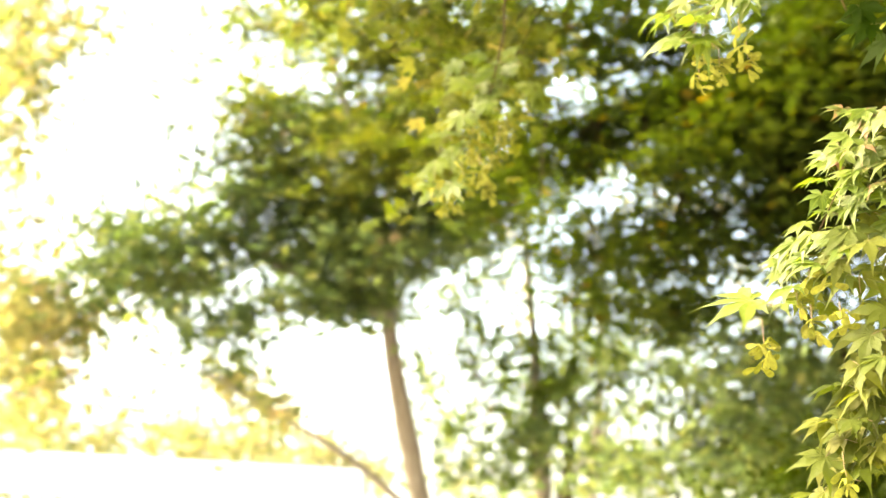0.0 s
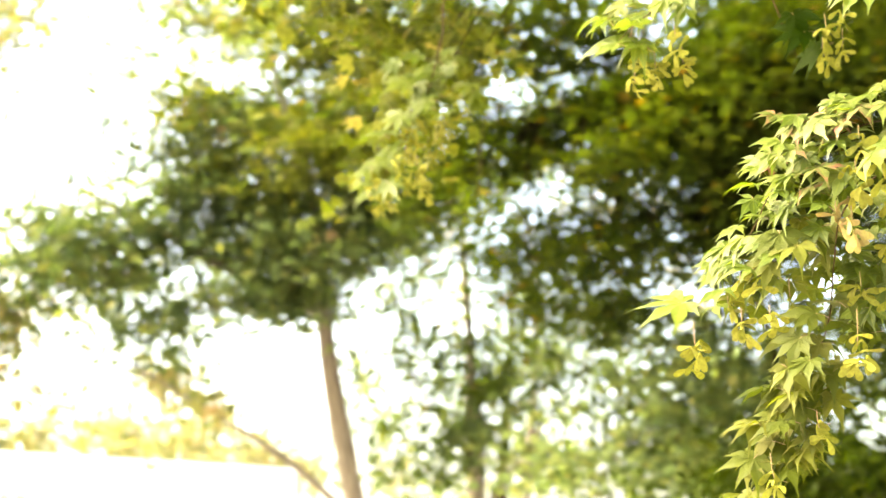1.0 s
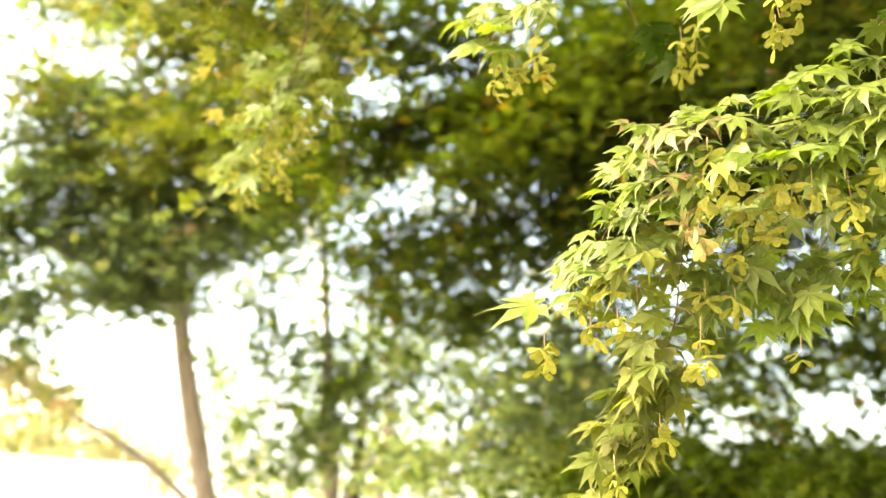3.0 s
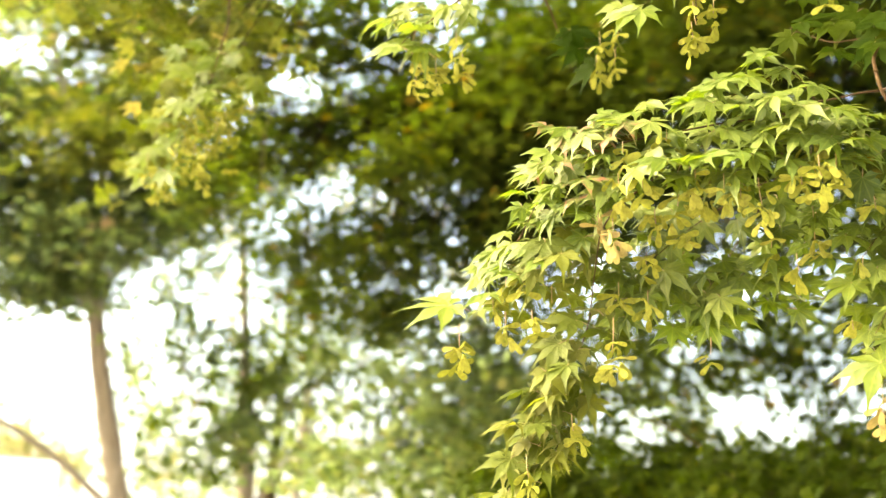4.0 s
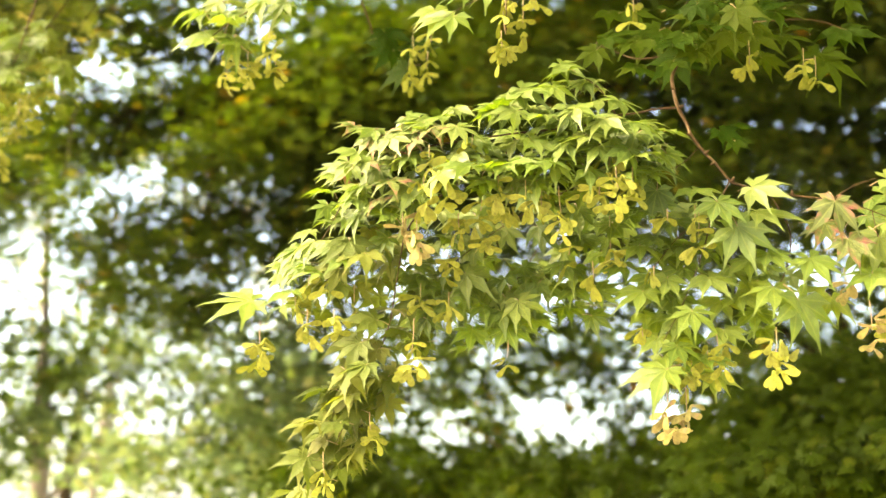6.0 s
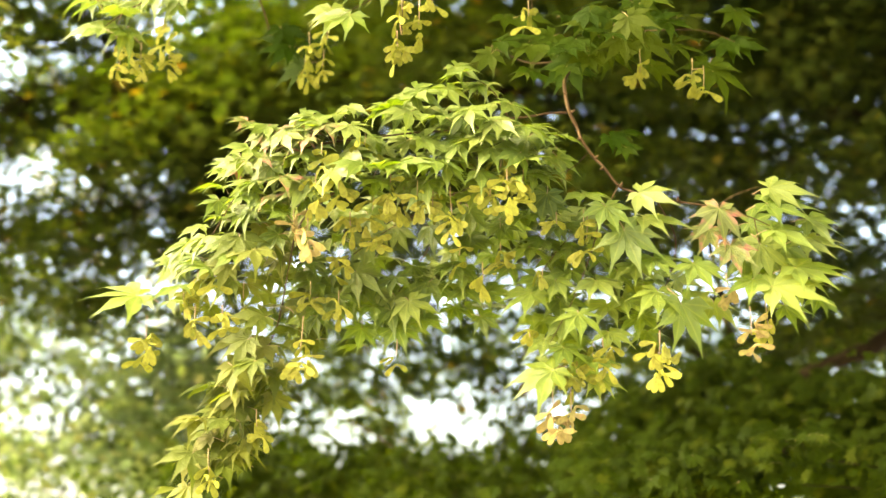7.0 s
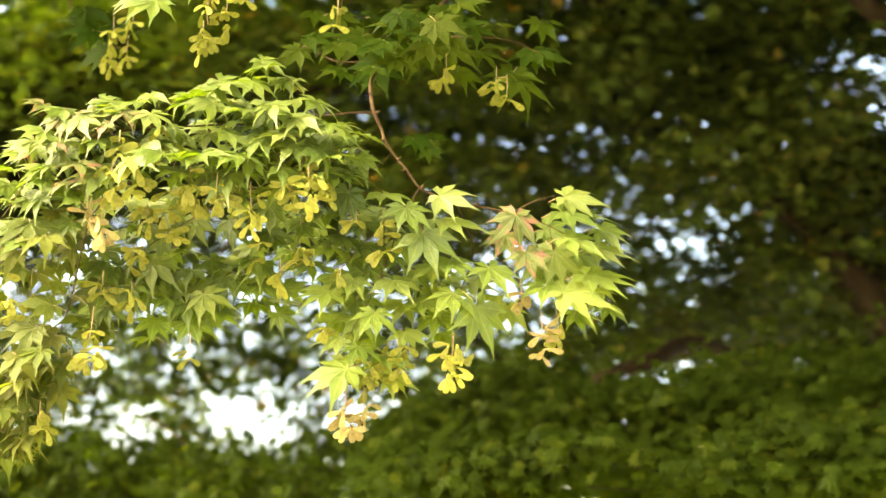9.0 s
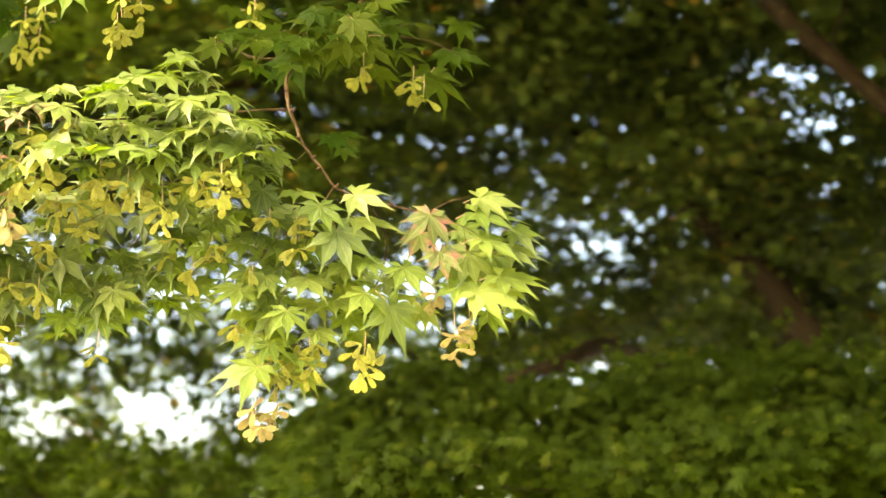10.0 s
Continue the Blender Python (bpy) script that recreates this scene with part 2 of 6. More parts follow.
LEAVES_FRESH_DIM = leaf_meshes("leaf", LEAF_FRESH_DIM, 7)
LEAVES_BANK = leaf_meshes("leaf", LEAF_BANK, 6)


def samara_mesh(mat, spread, seed):
    """A winged maple fruit: two swollen nutlets, each with a thin rounded wing. One unit: one wing."""
    rng = random.Random(seed)
    verts, faces = [], []
    prof = [(0.0, 0.03, 0.03), (0.06, 0.10, 0.08), (0.14, 0.12, 0.09), (0.22, 0.10, 0.05), (0.32, 0.13, 0.008), (0.48, 0.20, 0.004), (0.66, 0.25, 0.004), (0.82, 0.25, 0.004), (0.93, 0.19, 0.003), (0.985, 0.10, 0.003), (1.0, 0.03, 0.002)]
    for side in (1, -1):
        a = radians(spread + rng.uniform(-8, 8)) * side
        curl, sweep = rng.uniform(-0.25, 0.25), rng.uniform(0.02, 0.2)
        k = len(verts)
        for s, w, thick in prof:
            for off, t in ((w * 0.5, 0.0), (0.0, thick), (-w * 0.95, 0.0), (0.0, -thick)):
                lx, ly = (off - sweep * s * s) * side, -s
                verts.append((lx * math.cos(a) - ly * math.sin(a), lx * math.sin(a) + ly * math.cos(a), t + curl * s * s))
        for i in range(len(prof) - 1):
            for j in range(4):
                p, q = k + i * 4 + j, k + i * 4 + (j + 1) % 4
                faces.append((p, q, q + 4, p + 4))
        faces.append((k, k + 1, k + 2, k + 3))
        e = k + (len(prof) - 1) * 4
        faces.append((e + 3, e + 2, e + 1, e))
    return mesh_of("samara", verts, faces, mat)


SAMARAS = [samara_mesh(SEED, a, a) for a in (28, 42, 58, 74)]
SAMARAS_BLUSH = [samara_mesh(SEED_BLUSH, a, a) for a in (28, 42, 58, 74)]


def leaf_pose(u, v, w, size, tilt, turn, roll=0.0):
    """Pose on the branch (cm; right, up, towards the open side). tilt 90 faces the open side, 0 lies flat."""
    n = Vector((math.sin(radians(roll)), math.cos(radians(tilt)), math.sin(radians(tilt)))).normalized()
    d0 = Vector((0, -math.sin(radians(tilt)), math.cos(radians(tilt))))
    y = d0 * math.cos(radians(turn)) + Vector((1, 0, 0)) * math.sin(radians(turn))
    y = (y - n * y.dot(n)).normalized()
    x = y.cross(n)
    s = size / 100
    return Matrix(((x.x * s, y.x * s, n.x * s, u / 100), (x.y * s, y.y * s, n.y * s, v / 100), (x.z * s, y.z * s, n.z * s, w / 100), (0, 0, 0, 1)))


def spray(branch, meshes, spots, tilt, turn, rng, kinds=(0, 1, 2, 3, 4), jitter=16, fill=0.7):
    """Leaves at (right, up, out, length) cm on a branch, alike in tilt and turn, with more leaves tucked in behind."""
    under = [(u + rng.uniform(-2.4, 2.4), v + rng.uniform(-2.2, 1.4), w - rng.uniform(1.0, 4.0), s * rng.uniform(0.8, 1.0)) for u, v, w, s in spots for _ in range(int(fill + rng.random()))]
    for u, v, w, s in [*spots, *under]:
        m = leaf_pose(u, v, w, s, tilt + rng.gauss(0, jitter), turn + rng.gauss(0, jitter * 2.4), rng.gauss(0, 12))
        part("leaf", meshes[rng.choice(kinds)], branch, "", m)


def set_leaves(branch, meshes, rows, rng, kinds=(0, 1, 2, 4, 6)):
    """Single leaves, each with its own place, size and turn: (right, up, out, length, tilt, turn, roll)."""
    for u, v, w, size, tilt, turn, roll in rows:
        part("leaf", meshes[rng.choice(kinds)], branch, "", leaf_pose(u, v, w, size, tilt, turn, roll))


def twig(branch, pts, mat=None, name="twig", label=""):
    """A side twig through (right, up, out, radius) points in cm."""
    me = tube_mesh(name, [(a / 100, b / 100, c / 100, r / 100) for a, b, c, r in pts], mat or TWIG, 7, 8, 0.45)
    return part(name, me, branch, label)


def seed_cluster(branch, u, v, w, count, blush, stalk, rng):
    """A hanging bunch of winged seeds on thin stalks, with its top at a stalk's length above."""
    c = Vector((u, v, w)) / 100
    h = stalk / 100
    dx = rng.uniform(-0.1, 0.1) * h
    me = tube_mesh("seed_stalk", [(c.x + dx, c.y + h, c.z - 0.2 * h, 0.0006), (c.x + dx * 0.7, c.y + h * 0.4, c.z, 0.0005), (c.x, c.y, c.z, 0.0005)], STALK, 5, 4)
    ob = part("seed_stalk", me, branch, "thin stalk with pink-tinged winged maple seeds" if blush else "thin stalk with yellow winged maple seeds")
    kinds = SAMARAS_BLUSH if blush else SAMARAS
    for i in range(round(count * 1.25)):
        r = 0.0028 * count ** 0.5 * rng.uniform(0.5, 1.35)
        a = rng.uniform(0, 2 * math.pi)
        at = c + Vector((r * math.cos(a), rng.uniform(-0.009, 0.007) * count ** 0.4, r * math.sin(a)))
        s = rng.uniform(0.0155, 0.0205)
        m = Matrix.LocRotScale(at, Euler((rng.gauss(0.1, 0.35), rng.gauss(0, 0.6), rng.gauss(0, 0.6))), (s, s, s))
        part("samara", rng.choice(kinds), ob, "", m)


# small crown leaves: five folded kite lobes on one centre
def kite_leaf():
    v, f = [(0, 0, 0)], []
    for ang, length, _ in LOBES[:5]:
        a = radians(ang)
        k = len(v)
        for lx, ly, z in ((0.21, 0.46, 0.02), (0, 1.06, -0.2), (-0.21, 0.46, 0.02)):
            lx, ly = lx * (0.6 + 0.4 * length), ly * length
            v.append((lx * math.cos(a) + ly * math.sin(a), ly * math.cos(a) - lx * math.sin(a), z * length))
        f.append((0, k, k + 1, k + 2))
    return np.array(v), np.array(f)


KITE_V, KITE_F = kite_leaf()
LEAF_AREA = 0.34                        # of a leaf with lobes one unit long, as seen on average


def crown_mesh(name, clumps, lobe, mat, seed, lean=(0.0, -0.35), loose=0.75, airy=0.3):
    """All the small leaves of one limb: clumps of (x, y, z, half width, half height, thickness of leafage).
    airy: how far the leafage thins out at its rim, with single leaves standing free."""
    rng = np.random.default_rng(seed)
    pos, scale = [], []
    for x, y, z, rh, rv, k in clumps:
        n = int(k * (1 - 0.62 * airy) * math.pi * rh * rv / (LEAF_AREA * (0.45 + 0.73 * loose) * lobe * lobe)) + 1
        few = n // 6 + 1                 # leaves sit in small flat sprays
        p = rng.normal(size=(few, 3))
        p *= (rng.random(few) ** (1 / 2.6) / np.linalg.norm(p, axis=1))[:, None]
        free = rng.random(few) < airy
        p[free] = rng.normal(size=(int(free.sum()), 3)) * (0.55 + 0.45 * airy)
        tiers = max(2, round(rv / 0.06))  # sprays lie in flat tiers
        flat = (rng.random(few) < 0.5) & (rv > 0.08)
        p[:, 2] = np.where(flat, (np.round((p[:, 2] + 1) * tiers / 2) * 2 / tiers - 1) + rng.normal(0, 0.1, few), p[:, 2])
        p = np.repeat(p, 6, 0)[:n]
        pos.append(p * (rh, rh * 1.1, rv) + (x, y, z) + rng.normal(size=(n, 3)) * (lobe * 1.5, lobe * 1.5, lobe * 0.75))
        scale.append(lobe * rng.uniform(0.7, 1.25, n))
    pos, scale = np.concatenate(pos), np.concatenate(scale)
    n = len(pos)
    tilt = np.abs(rng.normal(0, loose, n))
    way, spin = rng.uniform(0, 2 * np.pi, n), rng.uniform(0, 2 * np.pi, n)
    nz = np.stack([np.sin(tilt) * np.cos(way), np.sin(tilt) * np.sin(way), np.cos(tilt)], 1)
    nz[:, :2] += lean                   # leaves face outwards, to the open side
    nz /= np.linalg.norm(nz, axis=1)[:, None]
    h = np.stack([np.cos(spin), np.sin(spin), np.zeros(n)], 1)
    ny = h - nz * (h * nz).sum(1)[:, None]
    ny /= np.linalg.norm(ny, axis=1)[:, None]
    nx = np.cross(ny, nz)
    b = np.stack([nx, ny, nz], 2) * scale[:, None, None]
    v = np.einsum("nij,kj->nki", b, KITE_V) + pos[:, None, :]
    kv, kf = len(KITE_V), len(KITE_F)
    f = KITE_F[None] + (np.arange(n) * kv)[:, None, None]
    me = bpy.data.meshes.new(name)
    me.vertices.add(n * kv)
    me.vertices.foreach_set("co", v.astype(np.float32).ravel())
    me.loops.add(n * kf * 4)
    me.loops.foreach_set("vertex_index", f.astype(np.int32).ravel())
    me.polygons.add(n * kf)
    me.polygons.foreach_set("loop_start", np.arange(n * kf, dtype=np.int32) * 4)
    me.materials.append(mat)
    me.update(calc_edges=True)
    return me


def branchlets(name, limbs, clumps, seed, thick=0.007):
    """Thin boughs from the nearest limb out into each clump, forked at the end."""
    rng = random.Random(seed)
    path = [q for limb in limbs for q in spline(limb, 5)]
    verts, faces = [], []
    for x, y, z, rh, rv, k in clumps:
        c = np.array((x, y, z))
        q = min(path, key=lambda s: np.linalg.norm(s[:3] - c) + 0.5 * max(0, s[2] - z))
        mid = (q[:3] + c) / 2 + np.array((rng.uniform(-0.1, 0.1), rng.uniform(-0.1, 0.1), rng.uniform(0.0, 0.15)))
        r = min(thick, q[3] * 0.6, 0.011 / max(1.0, np.linalg.norm(q[:3] - c) * 1.6))
        runs = [[(*q[:3], r), (*mid, r * 0.75), (*c, r * 0.45)]]
        for _ in range(3):
            e = c + np.array((rng.uniform(-rh, rh), rng.uniform(-rh, rh), rng.uniform(-rv, rv)))
            runs.append([(*c, r * 0.45), (*((c + e) / 2 + np.array((0, 0, 0.03))), r * 0.3), (*e, r * 0.15)])
        for run in runs:
            v, f = tube(run, 5, 4, 0.2)
            k0 = len(verts)
            verts += v
            faces += [tuple(i + k0 for i in g) for g in f]
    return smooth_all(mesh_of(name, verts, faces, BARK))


def single_leaves(ob, clumps, lobe, meshes, count, seed, out=0.0, rise=0.95):
    """The foremost leaves of a limb, each one by itself, lying in tiers on the clumps' open side."""
    rng = random.Random(seed)
    for i in range(count):
        x, y, z, rh, rv, k = clumps[i % len(clumps)]
        a, r = rng.uniform(0, 2 * math.pi), rng.uniform(0.2, 0.95)
        at = Vector((x + rh * r * math.cos(a) - 0.45 * rh, y + rh * r * math.sin(a) - 0.6 * rh, z + rv * rng.uniform(-0.9, 0.9)))
        s = lobe * rng.uniform(0.85, 1.25)
        turn = Matrix.Rotation(rng.gauss(out, 0.4), 4, "Z") @ Matrix.Rotation(rng.gauss(rise, 0.25), 4, "X") @ Matrix.Rotation(rng.gauss(0, 0.3), 4, "Y")
        flip = Matrix.Rotation(math.pi + rng.gauss(0, 0.9), 4, "Z")
        part("leaf", meshes[rng.choice((0, 1, 2, 6))], ob, "", Matrix.Translation(at) @ turn @ flip @ Matrix.Scale(s, 4))


def tree(name, label, limbs, crowns, bark=None):
    """limbs: (x, y, z, radius) lines, the trunk first. crowns: (clumps, leaf length, material, seed)."""
    ob = thing(name, label, "tree")
    for i, limb in enumerate(limbs):
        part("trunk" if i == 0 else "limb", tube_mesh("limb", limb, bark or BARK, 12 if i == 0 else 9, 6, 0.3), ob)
    for clumps, lobe, mat, seed, *lean in crowns:
        fine = 0.004 if min(c[1] for c in clumps) > 3 or lobe > 0.05 else 0.0022
        part("crown", crown_mesh("crown", clumps, lobe, mat, seed, *lean), ob, "", None, "stuff")
        part("bough", branchlets("bough", limbs, clumps, seed, fine), ob, "", None, "stuff")
    return ob


# ---- ground ----
def ground():
    n, size = 60, 400.0
    g = np.linspace(-1, 1, n + 1)
    g = np.sign(g) * np.abs(g) ** 3 * size
    verts = [(x, y, 0.03 * noise.noise(Vector((x * 0.4, y * 0.4, 0)))) for y in g for x in g]
    faces = [(j * (n + 1) + i, j * (n + 1) + i + 1, (j + 1) * (n + 1) + i + 1, (j + 1) * (n + 1) + i) for j in range(n) for i in range(n)]
    ob = new("ground", smooth_all(mesh_of("ground", verts, faces, GROUND_BOUNCE)))
    tagged(ob, "unseen ground under the trees, made pale to bounce light up", "ground", "", "structure")


ground()


# ---- white sign board behind the trees ----
def box(bm, lo, hi, bevel=0.0):
    m = Matrix.LocRotScale([(a + b) / 2 for a, b in zip(lo, hi)], None, [b - a for a, b in zip(lo, hi)])
    made = bmesh.ops.create_cube(bm, size=1.0, matrix=m)
    if bevel:
        edges = list({e for v in made["verts"] for e in v.link_edges})
        bmesh.ops.bevel(bm, geom=edges, offset=bevel, segments=2, affect="EDGES")


def box_mesh(name, mat, lo, hi, bevel=0.004):
    bm = bmesh.new()
    box(bm, lo, hi, bevel)
    me = bpy.data.meshes.new(name)
    bm.to_mesh(me)
    bm.free()
    me.materials.append(mat)
    return me


def sign_board():
    right, left = Vector((-0.63, 10.36, 0)), Vector((-5.6, 7.6, 0))
    way = (right - left).normalized()
    length = (right - left).length
    ang = math.degrees(math.atan2(way.y, way.x))
    ob = thing("sign_board", "large white painted sign board with grey lettering on posts", "sign", pose(left.x, left.y, 0, 0, 0, ang))
    part("panel", box_mesh("panel", PAINT, (0, 0, 0.85), (length, 0.05, 2.53)), ob)
    part("top_rail", box_mesh("top_rail", PAINT, (-0.02, -0.02, 2.53), (length + 0.02, 0.07, 2.56)), ob)
    part("end_cap", box_mesh("end_cap", TRIM, (length, -0.015, 0.85), (length + 0.02, 0.065, 2.53)), ob, "grey metal end strip")
    for i in range(4):
        x = 0.15 + i * (length - 0.3) / 3
        part("post", box_mesh("post", TRIM, (x - 0.04, 0.052, -0.05), (x + 0.04, 0.13, 2.5)), ob, "grey metal post")
    rng = random.Random(12)
    x = 0.9
    while x < length - 1.6:
        w = rng.uniform(0.05, 0.11)
        if rng.random() > 0.15:
            part("letter_bar", box_mesh("letter_bar", INK, (x, -0.006, 2.16), (x + w, -0.001, 2.285), 0.0), ob, "plain grey bar of lettering")
        x += w + rng.uniform(0.03, 0.06)


sign_board()

# ---- trees ----
SUNLIT = [(-1.87, 5.66, 3.99, 0.11, 0.12, 1.68), (-2.49, 6.55, 4.51, 0.13, 0.13, 1.68), (-2.21, 6.44, 4.6, 0.13, 0.14, 1.68), (-1.83, 5.48, 3.86, 0.08, 0.08, 1.68), (-1.69, 5.9, 4.27, 0.18, 0.07, 1.34), (-1.59, 5.51, 4.01, 0.14, 0.05, 1.34), (-1.52, 6.02, 4.45, 0.2, 0.07, 1.34), (-2.18, 6.37, 4.59, 0.22, 0.08, 1.34), (-2.04, 5.67, 3.75, 0.08, 0.08, 1.34), (-1.88, 5.56, 3.91, 0.1, 0.1, 1.34), (-2, 5.79, 4.03, 0.09, 0.09, 1.34), (-2.02, 6.33, 4.01, 0.12, 0.12, 1.34), (-2.28, 6.68, 4, 0.1, 0.12, 1.12), (-2.39, 6.61, 3.94, 0.06, 0.07, 1.12), (-2.21, 6.58, 4.01, 0.1, 0.12, 1.12)]
SUNLIT += [(-2.16, 6.65, 3.95, 0.08, 0.1, 1.12), (-1.98, 5.71, 3.36, 0.09, 0.07, 0.89), (-1.87, 5.58, 3.31, 0.07, 0.06, 0.89), (-1.94, 5.78, 3.44, 0.07, 0.06, 0.89), (-1.84, 5.65, 3.3, 0.05, 0.04, 0.89), (-2.1, 6.23, 3.66, 0.06, 0.06, 0.56), (-2.01, 5.9, 3.48, 0.07, 0.07, 0.56), (-1.79, 5.57, 3.32, 0.05, 0.05, 0.56), (-1.98, 6, 3.57, 0.06, 0.06, 0.56), (-1.83, 6.16, 2.87, 0.2, 0.09, 2.62), (-1.86, 5.95, 2.82, 0.13, 0.06, 2.62), (-1.75, 6.44, 2.96, 0.13, 0.06, 2.62), (-1.97, 6.18, 2.82, 0.17, 0.08, 2.62), (-2.06, 6.8, 2.9, 0.19, 0.1, 2.62), (-1.89, 5.71, 2.81, 0.14, 0.08, 2.62)]
SUNLIT += [(-2, 5.78, 2.74, 0.1, 0.05, 2.62), (-1.92, 5.99, 2.8, 0.1, 0.06, 2.62), (-1.89, 6.04, 2.43, 0.11, 0.08, 1.89), (-2.35, 7.06, 2.74, 0.12, 0.08, 1.89), (-2.04, 6.57, 2.61, 0.14, 0.1, 1.89), (-1.66, 5.89, 2.46, 0.21, 0.08, 1.6), (-1.16, 7.1, 2.65, 0.11, 0.09, 1.89)]
SUNLIT += [(-1.14, 7, 2.69, 0.17, 0.12, 1.89), (-0.77, 6.05, 2.38, 0.12, 0.09, 1.89), (-1.09, 7.07, 2.7, 0.13, 0.09, 1.89)]
SUNLIT += [(-2.57, 6.56, 4.39, 0.13, 0.32, 1.68), (-2.72, 6.59, 3.79, 0.16, 0.4, 1.68), (-2.24, 5.9, 4.35, 0.09, 0.22, 1.68), (-2.44, 6.55, 4.53, 0.13, 0.32, 1.68), (-2.31, 7.05, 2.75, 0.15, 0.37, 2.19), (-2.15, 5.64, 3.17, 0.1, 0.25, 2.19), (-2.04, 6.06, 2.76, 0.12, 0.31, 2.19), (-2.09, 5.95, 2.21, 0.09, 0.24, 2.19), (-1.87, 5.9, 2.95, 0.07, 0.03, 2.27), (-1.92, 6.12, 3.05, 0.08, 0.04, 2.27), (-1.8, 5.8, 2.92, 0.12, 0.05, 2.27)]
SUNLIT += [(-1.82, 5.87, 2.96, 0.09, 0.04, 2.27), (-1.75, 6.83, 3.03, 0.11, 0.06, 1.98), (-1.88, 6.9, 2.98, 0.07, 0.04, 1.98), (-1.93, 6.77, 2.95, 0.09, 0.05, 1.98), (-1.73, 6.45, 2.97, 0.09, 0.05, 1.98), (-2.14, 6.97, 2.77, 0.1, 0.1, 1.84), (-2.24, 7.02, 2.76, 0.09, 0.09, 1.84), (-2.08, 6.94, 2.78, 0.07, 0.07, 1.84)]
MIDDLE_UPPER = [(-1.45, 6.52, 4.19, 0.21, 0.09, 1.03), (-1.34, 6.63, 4.36, 0.09, 0.09, 1.16), (-1.01, 6.11, 4.38, 0.2, 0.14, 2.58), (-0.74, 6.52, 4.55, 0.24, 0.18, 3.86), (-0.34, 5.53, 4.03, 0.23, 0.18, 3.86), (-0.06, 5.44, 4.01, 0.23, 0.18, 3.86), (-0.92, 5.51, 3.67, 0.15, 0.1, 2.58), (-0.87, 6.31, 3.9, 0.23, 0.17, 3.86), (-0.68, 6.72, 4.02, 0.24, 0.18, 3.86), (-0.4, 6.62, 4.07, 0.3, 0.21, 3.86), (-0.07, 6.23, 3.98, 0.28, 0.23, 3.86), (-1.2, 5.82, 3.62, 0.11, 0.13, 1.29), (-1.11, 6.77, 3.86, 0.18, 0.12, 2.58), (-0.71, 5.95, 3.52, 0.24, 0.13, 3.86), (-0.36, 5.54, 3.41, 0.25, 0.15, 3.86)]
MIDDLE_UPPER += [(-0.12, 5.83, 3.54, 0.21, 0.16, 3.86)]
MIDDLE_LOWER = [(-1.38, 6.79, 3.73, 0.13, 0.13, 1.55), (-0.91, 5.72, 3.3, 0.2, 0.11, 3.86), (-0.64, 6.17, 3.38, 0.33, 0.15, 4.51), (-0.32, 6.84, 3.58, 0.4, 0.2, 4.51), (0.04, 5.93, 3.27, 0.23, 0.15, 3.86), (-1.45, 5.99, 3.2, 0.23, 0.12, 3.86), (-1.12, 5.7, 3.09, 0.25, 0.14, 3.86), (-0.73, 6.81, 3.34, 0.3, 0.17, 3.86), (-0.32, 5.81, 3.04, 0.25, 0.17, 3.86), (-0.03, 5.64, 3.05, 0.16, 0.11, 2.58), (-1.41, 6.13, 3.04, 0.24, 0.12, 3.22), (-1.35, 6.94, 3.18, 0.2, 0.13, 2.58), (-0.61, 5.72, 2.81, 0.25, 0.11, 3.22), (-0.89, 5.77, 2.69, 0.17, 0.11, 1.8), (-0.43, 5.95, 2.89, 0.23, 0.11, 3.22)]
MIDDLE_LOWER += [(-0.27, 6.69, 3.03, 0.13, 0.13, 2.58)]
MIDDLE_FRINGE = [(-1.46, 5.66, 2.98, 0.19, 0.16, 4.19), (-1.11, 5.91, 2.73, 0.08, 0.04, 2.09), (-1.19, 6.11, 2.79, 0.07, 0.04, 2.09), (-1.22, 6.19, 2.81, 0.08, 0.04, 2.09), (-1.47, 6.83, 3.01, 0.09, 0.05, 2.09), (-1.18, 5.94, 2.71, 0.07, 0.04, 2.09), (-0.96, 6.34, 2.71, 0.08, 0.05, 2.09), (-1.08, 6.66, 2.7, 0.07, 0.04, 2.09), (-1.04, 5.82, 2.63, 0.06, 0.04, 2.09), (-1.1, 6.12, 2.63, 0.07, 0.04, 2.09), (-1.03, 6.73, 2.72, 0.09, 0.06, 2.09), (-1.09, 6.28, 2.91, 0.07, 0.05, 2.51), (-1.21, 6.8, 3.11, 0.05, 0.03, 2.51), (-0.93, 5.81, 2.76, 0.05, 0.03, 2.51), (-0.88, 5.83, 2.79, 0.06, 0.05, 2.51)]
MIDDLE_FRINGE += [(-1.02, 6.21, 2.91, 0.05, 0.04, 2.51), (-0.97, 6.39, 3.28, 0.22, 0.09, 2.51), (-1.72, 6.45, 4, 0.07, 0.03, 0.63), (-1.64, 6.23, 3.88, 0.08, 0.04, 0.63), (-1.5, 6.18, 3.91, 0.06, 0.03, 0.63), (-1.48, 6.13, 3.89, 0.06, 0.03, 0.63), (-1.66, 6.24, 3.88, 0.04, 0.02, 0.63), (-1.7, 6.53, 3.39, 0.07, 0.04, 1.26), (-1.79, 6.81, 3.54, 0.05, 0.02, 1.26), (-1.95, 6.83, 3.54, 0.08, 0.04, 1.26), (-1.86, 6.81, 3.58, 0.08, 0.04, 1.26), (-1.77, 6.64, 3.42, 0.06, 0.03, 1.26)]
